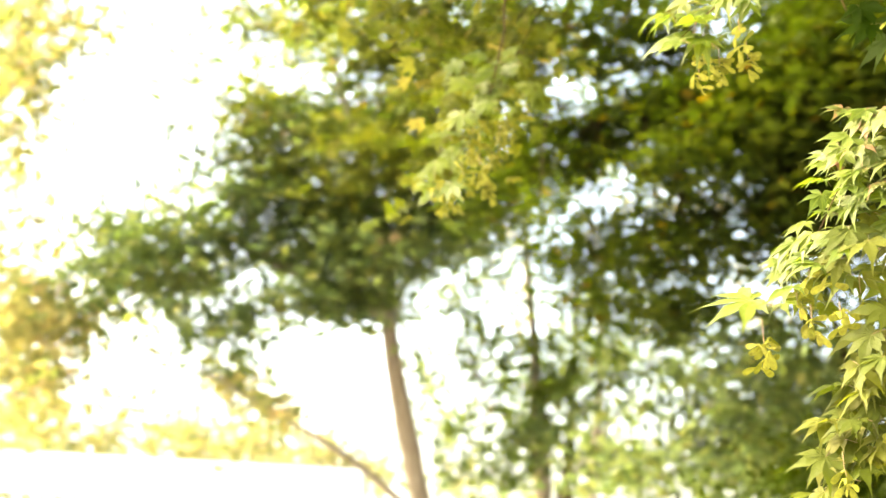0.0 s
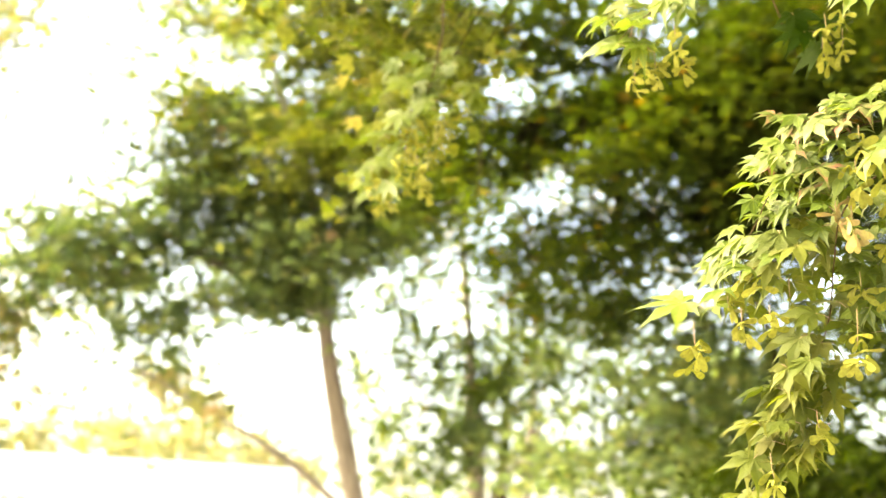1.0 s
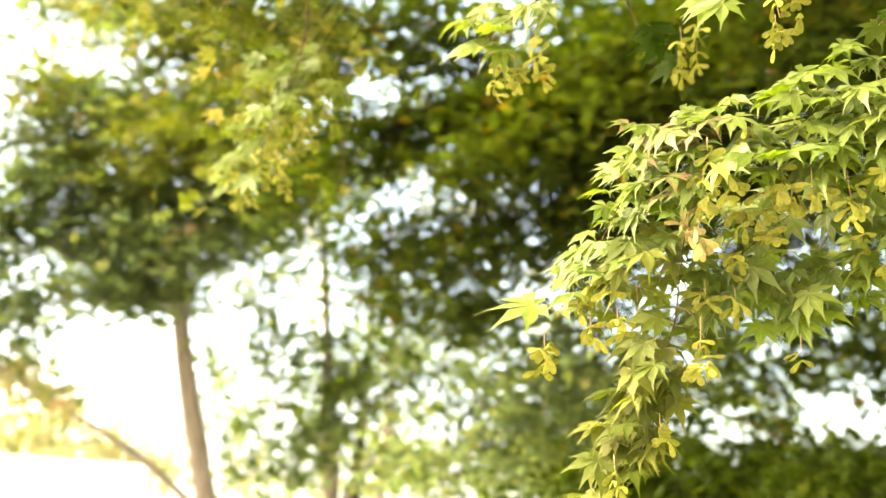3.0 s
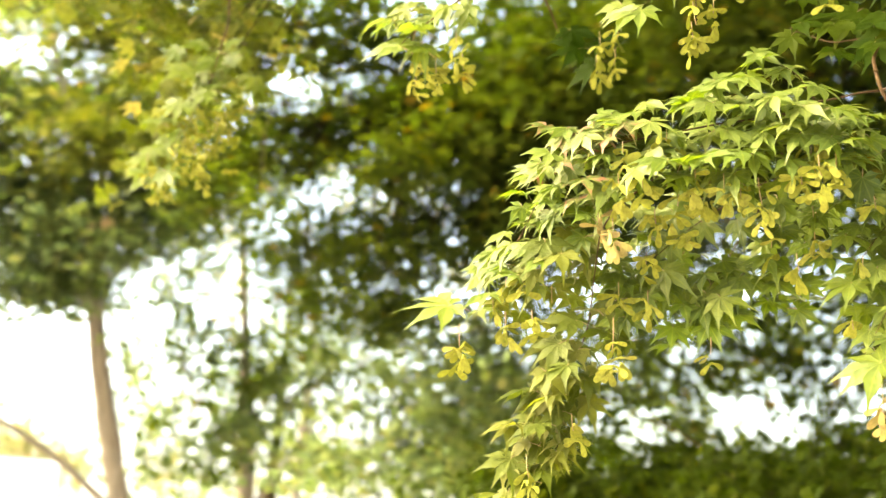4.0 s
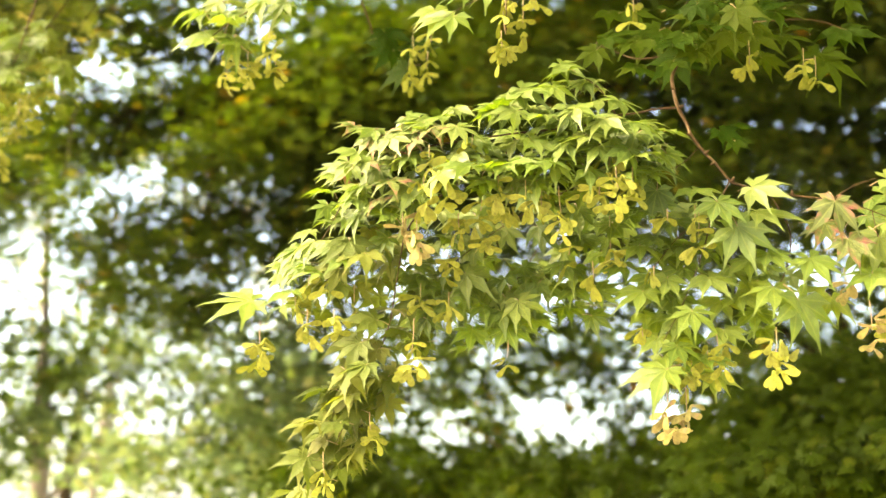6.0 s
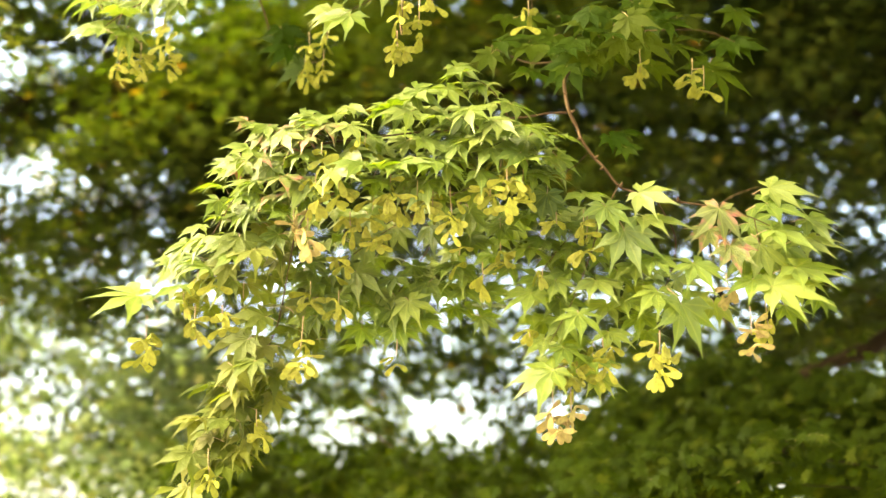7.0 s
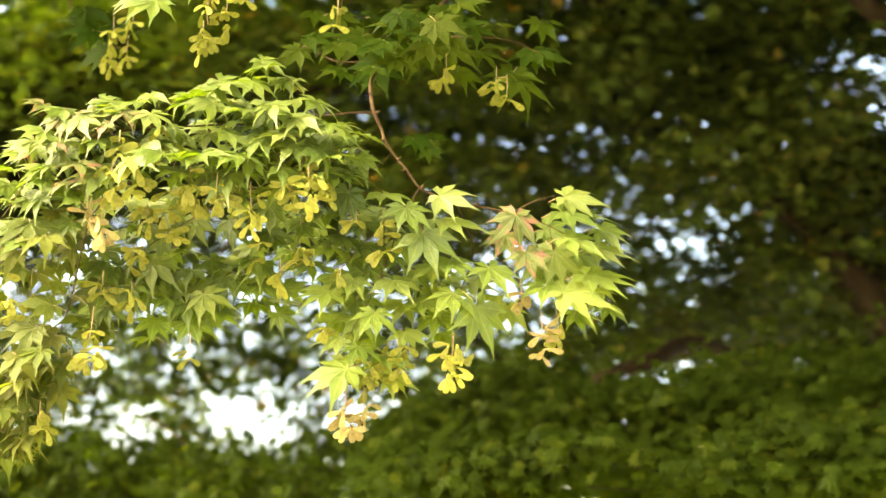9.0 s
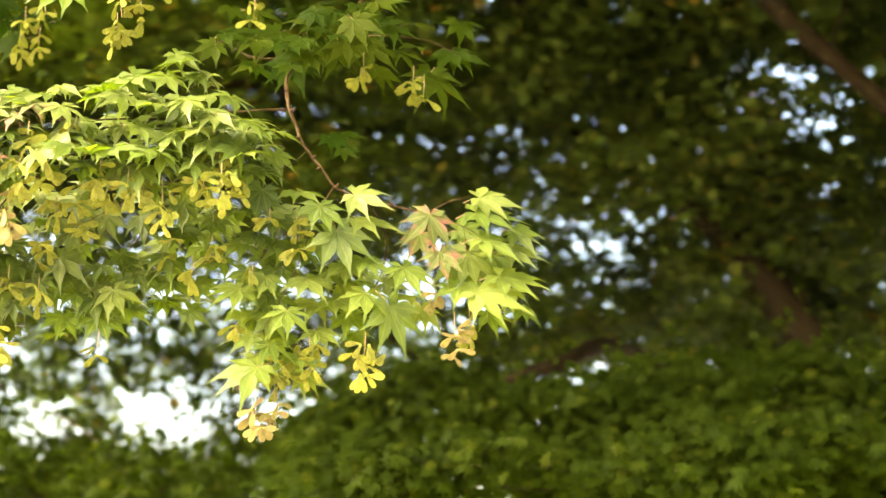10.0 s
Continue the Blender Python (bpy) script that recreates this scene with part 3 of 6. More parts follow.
SLENDER = [(-0.17, 7.47, 3.01, 0.04, 0.08, 1.04), (-0.07, 7.15, 2.69, 0.06, 0.12, 1.04), (-0.21, 7.41, 2.97, 0.04, 0.08, 1.04), (-0.13, 6.74, 2.75, 0.05, 0.1, 1.04), (-0.08, 6.71, 2.76, 0.06, 0.11, 1.04), (0.04, 8.03, 3.36, 0.08, 0.12, 1.16), (0.1, 7.78, 3.25, 0.08, 0.11, 1.16), (0.14, 7.13, 3.03, 0.07, 0.1, 1.16), (0.05, 7.95, 3.31, 0.08, 0.12, 1.16), (0.03, 7.99, 3.41, 0.07, 0.1, 1.16), (-0.05, 6.73, 2.79, 0.05, 0.08, 1.74), (0.09, 8.15, 2.65, 0.08, 0.12, 1.74), (-0.02, 8.18, 2.71, 0.07, 0.12, 1.74), (-0.17, 8.23, 2.63, 0.07, 0.1, 1.74), (-0.01, 7.5, 2.73, 0.06, 0.09, 1.74)]
SLENDER += [(0, 6.81, 2.19, 0.08, 0.09, 1.74), (0.03, 7.9, 2.53, 0.1, 0.11, 1.74), (0.13, 7.89, 2.58, 0.09, 0.11, 1.74), (-0.02, 6.94, 2.25, 0.08, 0.1, 1.74), (0.04, 6.97, 2.16, 0.07, 0.09, 1.74), (0.23, 7.78, 3.5, 0.05, 0.08, 0.93), (0.2, 7.97, 3.48, 0.08, 0.12, 0.93), (0.21, 7.82, 3.32, 0.08, 0.12, 0.93), (0.37, 7.27, 3.18, 0.05, 0.08, 0.93), (0.18, 7.83, 3.48, 0.05, 0.07, 0.93), (0.2, 6.64, 2.82, 0.08, 0.06, 1.16), (0.23, 7.04, 2.81, 0.1, 0.08, 1.16), (0.19, 6.69, 2.8, 0.08, 0.06, 1.16), (0.35, 7.34, 2.87, 0.09, 0.07, 1.16), (0.16, 6.74, 2.79, 0.06, 0.04, 1.16)]
SLENDER += [(0.46, 7.57, 2.92, 0.07, 0.09, 2.09), (0.73, 7.97, 2.87, 0.1, 0.11, 2.09), (0.62, 8.01, 2.83, 0.09, 0.1, 2.09), (0.5, 8.12, 2.83, 0.09, 0.11, 2.09), (0.61, 8, 2.83, 0.1, 0.12, 2.09), (0.57, 7.38, 2.63, 0.12, 0.09, 2.32), (0.65, 7.92, 2.82, 0.09, 0.07, 2.32), (0.41, 7.26, 2.52, 0.08, 0.06, 2.32), (0.56, 7.75, 2.72, 0.11, 0.08, 2.32), (0.59, 7.9, 2.78, 0.13, 0.09, 2.32), (0.52, 6.89, 2.36, 0.08, 0.08, 2.09), (0.29, 6.78, 2.3, 0.08, 0.08, 2.09), (0.36, 6.77, 2.34, 0.09, 0.09, 2.09), (0.44, 6.78, 2.39, 0.08, 0.08, 2.09), (0.33, 6.79, 2.34, 0.09, 0.09, 2.09)]
SLENDER += [(0.53, 6.83, 2.37, 0.08, 0.06, 1.74), (0.51, 6.81, 2.44, 0.05, 0.04, 1.74), (0.48, 6.76, 2.38, 0.08, 0.06, 1.74), (0.55, 6.76, 2.43, 0.07, 0.05, 1.74), (0.61, 7.02, 2.38, 0.09, 0.07, 1.74), (0.91, 8.08, 3, 0.1, 0.07, 2.32), (1.13, 8.08, 3.1, 0.15, 0.1, 2.32), (1.06, 7.96, 3.01, 0.14, 0.1, 2.32), (0.97, 7.57, 3.13, 0.11, 0.08, 2.32), (0.72, 7.76, 3.03, 0.09, 0.07, 2.32), (0.89, 6.71, 2.55, 0.07, 0.04, 1.74), (0.69, 7.69, 2.76, 0.12, 0.08, 1.74), (0.88, 6.9, 2.63, 0.1, 0.06, 1.74), (0.75, 8.05, 2.91, 0.13, 0.09, 1.74), (0.78, 6.97, 2.61, 0.08, 0.06, 1.74)]
SLENDER += [(1.41, 7.36, 2.99, 0.15, 0.07, 1.74), (1.08, 7.62, 2.91, 0.13, 0.07, 1.74), (1.39, 8.08, 3.24, 0.12, 0.06, 1.74), (1.19, 7.19, 2.85, 0.1, 0.05, 1.74), (1.21, 6.88, 2.77, 0.14, 0.07, 1.74), (0.2, 7.56, 2.19, 0.09, 0.04, 1.51), (0.42, 8.22, 2.22, 0.11, 0.06, 1.51), (0.28, 7.21, 2.24, 0.08, 0.04, 1.51), (0.22, 7.64, 2.19, 0.07, 0.04, 1.51), (0.26, 7.3, 2.22, 0.09, 0.05, 1.51), (0.28, 7.24, 3.47, 0.06, 0.12, 0.81), (0.35, 6.94, 3.46, 0.04, 0.07, 0.81), (0.41, 7.99, 3.54, 0.06, 0.12, 0.81), (0.28, 6.86, 3.43, 0.05, 0.09, 0.81), (0.41, 6.62, 3.46, 0.04, 0.08, 0.81)]
CANOPY_LEFT = [(0.57, 4.63, 3.64, 0.32, 0.13, 3.57), (0.26, 4.79, 3.69, 0.22, 0.22, 3.06), (0.25, 4.72, 3.23, 0.27, 0.11, 2.55), (0.51, 4.96, 3.35, 0.22, 0.08, 3.06), (0.78, 4.67, 3.28, 0.26, 0.09, 3.06), (0.35, 4.71, 3.1, 0.21, 0.12, 3.06), (0.17, 4.5, 2.92, 0.18, 0.1, 3.06), (0.72, 4.38, 2.96, 0.12, 0.05, 2.04), (0.32, 4.13, 2.79, 0.11, 0.06, 1.53)]
CANOPY_LOW = [(0.9, 5.11, 2.97, 0.24, 0.1, 2.9), (0.64, 5.28, 2.93, 0.27, 0.15, 3.54), (0.75, 4.62, 2.73, 0.16, 0.12, 2.58), (1.14, 4.78, 2.81, 0.1, 0.04, 2.49), (0.97, 4.52, 2.78, 0.08, 0.03, 2.49), (0.86, 4.78, 2.84, 0.11, 0.04, 2.49), (1, 4.62, 2.84, 0.1, 0.04, 2.49), (0.9, 4.53, 2.75, 0.11, 0.04, 2.49), (0.54, 4.64, 2.56, 0.16, 0.11, 2.41), (0.88, 4.9, 2.7, 0.04, 0.03, 2.1), (1.19, 5.57, 2.8, 0.05, 0.04, 2.1), (0.98, 4.88, 2.75, 0.05, 0.04, 2.1), (1.12, 5.58, 2.76, 0.06, 0.05, 2.1), (0.84, 4.6, 2.69, 0.06, 0.05, 2.1), (0.99, 5.3, 2.76, 0.07, 0.08, 2.49)]
CANOPY_LOW += [(1, 5.42, 2.63, 0.07, 0.09, 2.49), (1.02, 5.55, 2.69, 0.06, 0.07, 2.49), (0.95, 5.44, 2.74, 0.06, 0.07, 2.49), (0.86, 5.36, 2.71, 0.05, 0.06, 2.49), (1.27, 4.63, 2.86, 0.19, 0.16, 4.83), (0.91, 4.74, 3.57, 0.17, 0.17, 3.22), (1.35, 4.87, 3.09, 0.23, 0.17, 4.02), (1.43, 4.46, 2.95, 0.23, 0.23, 4.83), (1.43, 4.7, 2.62, 0.21, 0.16, 2.9), (1.36, 4.75, 3.77, 0.24, 0.11, 3.68), (1.72, 5.15, 3.99, 0.26, 0.12, 3.68), (1.8, 4.94, 3.81, 0.23, 0.14, 3.68), (1.91, 4.73, 3.76, 0.26, 0.13, 3.68)]
LOWER_RIGHT = [(0.78, 5.02, 1.98, 0.29, 0.12, 3.81), (0.72, 5.75, 2.12, 0.14, 0.11, 2.54), (1.22, 5.06, 2.17, 0.2, 0.2, 3.81), (1.5, 5.67, 2.45, 0.22, 0.17, 3.18), (1.36, 5.41, 2.01, 0.24, 0.11, 3.81), (1.01, 4.73, 2.35, 0.19, 0.09, 2.54), (1.11, 4.67, 2.47, 0.14, 0.09, 1.78), (1.58, 5.27, 2.36, 0.26, 0.18, 2.8), (1.74, 5.76, 2.05, 0.28, 0.17, 3.81), (1.03, 5.01, 1.93, 0.15, 0.07, 1.91), (0.96, 5, 2.32, 0.1, 0.07, 1.02)]
ROOF_LEFT = [(1.57, 4.4, 3.51, 0.26, 0.19, 2.98), (1.64, 3.6, 3.24, 0.28, 0.17, 2.98), (2.31, 4.1, 3.61, 0.34, 0.2, 2.98), (2.2, 3.17, 3.22, 0.26, 0.17, 2.98), (2.78, 2.99, 3.22, 0.26, 0.18, 2.98), (2.86, 3.71, 3.41, 0.23, 0.14, 2.72), (2.74, 3.36, 3.25, 0.25, 0.1, 2.72), (1.68, 4.38, 3.12, 0.32, 0.19, 2.98), (2.14, 4.19, 3.1, 0.33, 0.2, 2.98), (2.25, 3.39, 2.81, 0.29, 0.17, 2.72), (1.85, 4.21, 2.75, 0.31, 0.15, 1.87), (2.3, 4.01, 2.76, 0.28, 0.15, 2.12), (2.75, 3.57, 3.01, 0.15, 0.13, 1.7), (1.52, 4.08, 2.4, 0.15, 0.08, 1.27), (1.92, 4.11, 2.58, 0.31, 0.08, 1.36)]
ROOF_RIGHT = [(3.23, 2.85, 3.31, 0.27, 0.23, 2.82), (3.32, 2.52, 3.38, 0.22, 0.09, 2.5), (3.91, 2.54, 3.49, 0.18, 0.16, 2.5), (3.72, 2.37, 3.19, 0.11, 0.11, 2.5), (3.1, 2.56, 2.97, 0.23, 0.12, 2.82), (3.01, 3.63, 3.02, 0.21, 0.13, 2.03), (2.83, 3, 2.84, 0.17, 0.11, 2.03), (2.95, 2.74, 2.83, 0.23, 0.12, 2.82), (3.83, 3.05, 3.03, 0.23, 0.17, 2.82), (4.03, 2.73, 2.84, 0.25, 0.16, 2.66), (3.77, 3.34, 2.57, 0.28, 0.11, 2.03), (3.09, 3.25, 2.41, 0.19, 0.1, 1.88), (2.81, 3.3, 2.44, 0.15, 0.09, 1.72), (3.07, 3.17, 3.2, 0.2, 0.1, 2.03), (3.73, 2.86, 3.11, 0.12, 0.12, 3.13)]
ROOF_RIGHT += [(3.13, 2.47, 3.31, 0.27, 0.11, 2.76), (3.94, 2.72, 3.64, 0.19, 0.08, 2.76), (3.29, 2.77, 2.58, 0.11, 0.11, 3.2), (3.81, 2.53, 2.44, 0.09, 0.13, 3), (4.07, 2.92, 2.8, 0.13, 0.06, 3), (4.2, 2.71, 3.24, 0.09, 0.13, 2.6), (3.72, 2.57, 2.95, 0.12, 0.05, 3), (3.27, 2.38, 3.06, 0.07, 0.04, 2)]
ROOF_BACK = [(5.26, 4.66, 3.5, 0.24, 0.16, 0.52), (4.99, 5.27, 3.36, 0.33, 0.21, 0.95), (3.62, 4.99, 3.06, 0.39, 0.32, 1.89), (4.71, 4.06, 3.15, 0.28, 0.21, 2.1), (5.95, 4.32, 4.08, 0.25, 0.25, 0.52), (2.91, 5.61, 2.68, 0.53, 0.25, 0.95), (2.83, 7.2, 2.85, 0.5, 0.21, 0.95), (4.26, 5.88, 2.95, 0.41, 0.25, 2.31), (3.93, 6.16, 2.76, 0.33, 0.16, 1.47), (3, 6.99, 3.1, 0.42, 0.17, 1.05), (5.43, 3.61, 3.58, 0.22, 0.18, 1.57)]
BANK_LEFT = [(1.74, 4.38, 1.9, 0.35, 0.12, 4.8), (1.75, 3.55, 1.83, 0.3, 0.1, 4.8), (2.37, 4, 1.92, 0.28, 0.11, 4.5), (1.84, 4.16, 1.95, 0.24, 0.05, 2.25), (1.26, 4.05, 1.88, 0.26, 0.13, 4.2), (2.44, 3.78, 2, 0.2, 0.1, 3), (1.51, 4.13, 2.15, 0.14, 0.05, 1.2)]
FAR_WOOD = [(6.93, 8, 4.09, 0.28, 0.19, 1.73), (6.92, 7.65, 4.05, 0.22, 0.15, 1.73), (7.1, 7.93, 4.21, 0.39, 0.26, 1.73), (5.81, 6.57, 4.23, 0.24, 0.16, 1.73), (6.64, 6.35, 3.64, 0.6, 0.28, 1.87), (7.85, 6.35, 3.64, 0.86, 0.34, 2.55), (8.52, 5.88, 4, 0.65, 0.52, 2.55), (3.84, 8.32, 3.02, 0.27, 0.07, 0.92), (3.7, 8.73, 3.06, 0.32, 0.08, 0.92), (3.73, 8.4, 3.01, 0.29, 0.07, 0.92), (5.32, 9.68, 3.27, 0.41, 0.1, 0.92), (3.37, 8.81, 2.84, 0.17, 0.07, 1.15), (3.52, 8.99, 2.97, 0.2, 0.08, 1.15), (3.54, 8.67, 2.83, 0.18, 0.07, 1.15), (3.66, 9.44, 3.1, 0.19, 0.08, 1.15)]
FAR_WOOD += [(5.01, 7.91, 3.52, 0.61, 0.37, 2.21), (5.49, 7.74, 3.23, 0.49, 0.29, 2.55), (4.57, 9.04, 3.64, 0.22, 0.09, 1.5), (4.29, 7.91, 3.35, 0.3, 0.12, 1.5), (4.26, 7.88, 3.28, 0.27, 0.11, 1.5), (4.44, 7.74, 3.42, 0.3, 0.12, 1.5), (3.85, 9.67, 3.65, 0.22, 0.07, 1.39), (3.95, 10.22, 3.62, 0.33, 0.11, 1.39), (4.08, 10.24, 3.46, 0.31, 0.1, 1.39), (4.53, 10.08, 3.78, 0.37, 0.12, 1.39), (4.12, 10.57, 2.5, 1.01, 0.21, 2.98), (4.51, 8.66, 2.38, 0.89, 0.18, 2.98), (5.09, 7.57, 2.84, 0.39, 0.23, 2.12), (6.54, 7.58, 3.32, 0.65, 0.26, 2.55), (6.97, 7.44, 2.65, 1.29, 0.43, 2.72)]
FAR_WOOD += [(7.57, 5.8, 2.54, 1.17, 0.39, 2.98), (5.95, 8.61, 2.55, 0.89, 0.31, 2.98), (7.6, 6.81, 3.48, 0.87, 0.22, 2.98), (8.6, 6.26, 3.45, 0.88, 0.31, 2.98), (6.5, 7.22, 3.39, 0.5, 0.21, 2.55), (5.09, 7.68, 2.14, 0.77, 0.15, 2.98), (6.83, 7.3, 2.19, 1.04, 0.17, 2.98), (8.96, 6.91, 2.26, 1.15, 0.18, 2.98), (2.64, 10.5, 3.4, 0.5, 0.32, 1.8), (2.96, 9.55, 3.03, 0.34, 0.29, 2.2), (4.14, 9.92, 3.45, 0.37, 0.18, 1.4), (3.59, 8.34, 2.68, 0.19, 0.23, 2.2), (3.11, 10.69, 2.73, 0.69, 0.18, 2.8), (4.25, 8.68, 3.18, 0.25, 0.12, 1.6), (4.88, 9.36, 3.62, 0.18, 0.18, 1.4)]
FAR_WOOD += [(2.18, 9.46, 2.72, 0.24, 0.2, 2)]
FAR_GROVE = [(-0.14, 8.92, 3.15, 0.07, 0.08, 0.38), (-0.01, 9.97, 3.14, 0.12, 0.14, 0.38), (-0.02, 9.6, 3.12, 0.11, 0.13, 0.38), (-0.13, 8.89, 3.11, 0.1, 0.11, 0.38), (-0.14, 9.07, 3.07, 0.09, 0.11, 0.38), (0.99, 10.84, 3.5, 0.08, 0.08, 0.47), (0.98, 10.09, 3.16, 0.08, 0.08, 0.47), (1.1, 10.85, 3.53, 0.12, 0.12, 0.47), (0.96, 10.7, 3.35, 0.1, 0.1, 0.47), (0.88, 10.31, 3.51, 0.1, 0.1, 0.47), (1.68, 10.79, 3.75, 0.14, 0.09, 0.5), (1.2, 9.98, 3.63, 0.16, 0.1, 0.5), (1.18, 10.57, 3.62, 0.16, 0.1, 0.5), (1.32, 10.82, 3.58, 0.16, 0.1, 0.5), (1.52, 10.34, 3.47, 0.17, 0.11, 0.5)]
FAR_GROVE += [(-0.13, 10.54, 3.1, 0.06, 0.1, 0.44), (-0.04, 10.34, 2.79, 0.05, 0.09, 0.44), (-0.1, 10.78, 3.1, 0.06, 0.1, 0.44), (0.01, 10.93, 3.02, 0.07, 0.12, 0.44), (-0.02, 10.23, 2.77, 0.08, 0.13, 0.44), (0.82, 9.72, 3, 0.09, 0.09, 0.5), (0.72, 9.02, 2.69, 0.07, 0.07, 0.5), (0.68, 10.52, 3.16, 0.13, 0.13, 0.5), (0.58, 10.17, 3.01, 0.07, 0.07, 0.5), (0.6, 10.36, 3.07, 0.1, 0.1, 0.5), (1.47, 10.1, 3.74, 0.15, 0.08, 0.44), (1, 9.57, 3.54, 0.17, 0.1, 0.44), (1.14, 9.04, 3.58, 0.15, 0.08, 0.44), (1.03, 8.76, 3.58, 0.16, 0.09, 0.44), (1.05, 10.01, 3.57, 0.18, 0.1, 0.44)]
FAR_GROVE += [(1.94, 10.76, 3.86, 0.13, 0.07, 0.5), (1.6, 10.18, 3.46, 0.19, 0.11, 0.5), (1.76, 10.78, 3.79, 0.18, 0.1, 0.5), (1.68, 9.72, 3.37, 0.15, 0.08, 0.5), (1.7, 10.72, 3.69, 0.16, 0.09, 0.5), (1.6, 10.97, 2.74, 0.17, 0.08, 0.5), (1.46, 10.86, 2.82, 0.16, 0.08, 0.5), (1.83, 10.53, 2.72, 0.12, 0.06, 0.5), (1.59, 11.05, 2.78, 0.1, 0.05, 0.5), (1.67, 11.04, 2.84, 0.13, 0.07, 0.5), (2.35, 9.79, 2.46, 0.14, 0.11, 0.79), (2.21, 9.72, 2.73, 0.1, 0.08, 0.79), (2.29, 9.04, 2.58, 0.12, 0.09, 0.79), (2.13, 10.57, 2.86, 0.14, 0.11, 0.79), (2.15, 9.06, 2.52, 0.14, 0.11, 0.79)]
FAR_GROVE += [(0.3, 9.51, 3.25, 0.11, 0.07, 0.32), (0.29, 8.86, 3.31, 0.1, 0.07, 0.32), (0.25, 9.29, 3.23, 0.07, 0.05, 0.32), (0.4, 9.17, 3.28, 0.11, 0.07, 0.32), (0.27, 8.85, 3.29, 0.08, 0.05, 0.32), (0.18, 9, 3.97, 0.07, 0.09, 0.32), (0.16, 9.12, 3.98, 0.06, 0.07, 0.32), (0.23, 8.99, 3.99, 0.05, 0.07, 0.32), (0.15, 10.61, 4.1, 0.07, 0.09, 0.32), (0.2, 10.64, 4.11, 0.05, 0.07, 0.32), (0.45, 10.89, 2.43, 0.14, 0.05, 0.38), (0.32, 10.68, 2.4, 0.15, 0.06, 0.38), (0.57, 10.32, 2.52, 0.16, 0.06, 0.38), (0.73, 10.95, 2.53, 0.16, 0.06, 0.38), (0.52, 11.03, 2.43, 0.15, 0.06, 0.38)]
FAR_GROVE += [(0.93, 8.98, 2.79, 0.06, 0.06, 0.44), (1.02, 8.97, 2.82, 0.06, 0.06, 0.44), (0.99, 9, 2.79, 0.07, 0.07, 0.44), (0.97, 9.66, 3.05, 0.05, 0.05, 0.44), (0.94, 9.07, 2.75, 0.05, 0.05, 0.44), (1.31, 9.43, 4.01, 0.24, 0.12, 0.41), (1.27, 8.77, 3.66, 0.12, 0.06, 0.41), (1.29, 9.45, 4, 0.19, 0.09, 0.41), (1.79, 10.21, 3.87, 0.18, 0.09, 0.41), (1.34, 8.81, 3.78, 0.13, 0.06, 0.41), (3.12, 10.43, 3.53, 0.16, 0.13, 0.63), (2.22, 8.84, 3.32, 0.13, 0.1, 0.63), (2.27, 8.95, 3.29, 0.15, 0.12, 0.63), (2.43, 8.81, 3.4, 0.17, 0.14, 0.63), (3.3, 10.76, 3.55, 0.17, 0.13, 0.63)]
LIGHT_SPRAY = [(0.02, 2.41, 2.6, 0.13, 0.07, 1.8), (0.1, 2.6, 2.6, 0.1, 0.08, 2), (-0.09, 2.4, 2.65, 0.11, 0.04, 1.5), (0.07, 2.29, 2.38, 0.07, 0.05, 2), (-0.23, 2.68, 2.78, 0.1, 0.05, 1), (0.02, 2.69, 2.43, 0.06, 0.05, 1.5), (0.17, 2.38, 2.5, 0.07, 0.07, 1.4), (0.14, 2.7, 2.73, 0.11, 0.07, 2), (0, 2.72, 2.62, 0.09, 0.06, 1.2)]
DISTANT_GOLD = [(2.67, 13.28, 5.58, 0.17, 0.13, 2.2), (2.58, 13.8, 4.66, 0.16, 0.27, 1.8), (0.73, 12.64, 5.03, 0.08, 0.34, 1.8), (1.64, 11.64, 5.63, 0.16, 0.12, 2), (1.78, 13.88, 4.13, 0.18, 0.13, 2), (1.4, 10.85, 6.18, 0.12, 0.1, 1.5), (0.19, 12.3, 2.67, 0.13, 0.13, 2), (2, 13.64, 2.91, 0.17, 0.14, 1.5), (0.74, 11.54, 4.04, 0.07, 0.25, 1.5), (2.26, 13.8, 4.54, 0.18, 0.18, 1.5), (-0.37, 11.39, 4.57, 0.13, 0.1, 1.5), (2.41, 13.63, 5.75, 0.11, 0.18, 2), (2.97, 12.81, 4.84, 0.1, 0.23, 2), (1.75, 11.21, 5.31, 0.1, 0.1, 2), (1.09, 11.2, 5.15, 0.08, 0.08, 2)]
DISTANT_GOLD += [(2.6, 12.68, 5.81, 0.09, 0.09, 2), (0.39, 11.5, 4.76, 0.08, 0.15, 1.5), (2.8, 12.64, 5.38, 0.09, 0.11, 2), (3.03, 12.27, 4.2, 0.09, 0.16, 2), (-0.45, 11.79, 5.51, 0.08, 0.06, 1.5), (1.49, 11.7, 6.09, 0.1, 0.08, 2), (2.33, 11.85, 5.45, 0.11, 0.08, 2), (1.76, 11.69, 5.16, 0.08, 0.1, 2), (2.39, 12.78, 4.98, 0.09, 0.09, 2), (1.69, 13.8, 6.21, 0.12, 0.1, 2)]
DISTANT_GOLD += [(-3.51, 11.37, 3.01, 0.46, 0.26, 2.72), (-2.88, 11.55, 2.99, 0.46, 0.2, 2.21), (-2.21, 11.7, 2.96, 0.46, 0.23, 2.72), (-1.58, 11.8, 2.97, 0.41, 0.23, 3.06), (-0.98, 11.88, 2.88, 0.31, 0.2, 2.55), (-0.63, 11.93, 2.68, 0.2, 0.23, 2.04), (-3.23, 11.48, 2.78, 0.56, 0.15, 2.72), (-1.92, 11.78, 2.77, 0.61, 0.13, 2.55)]
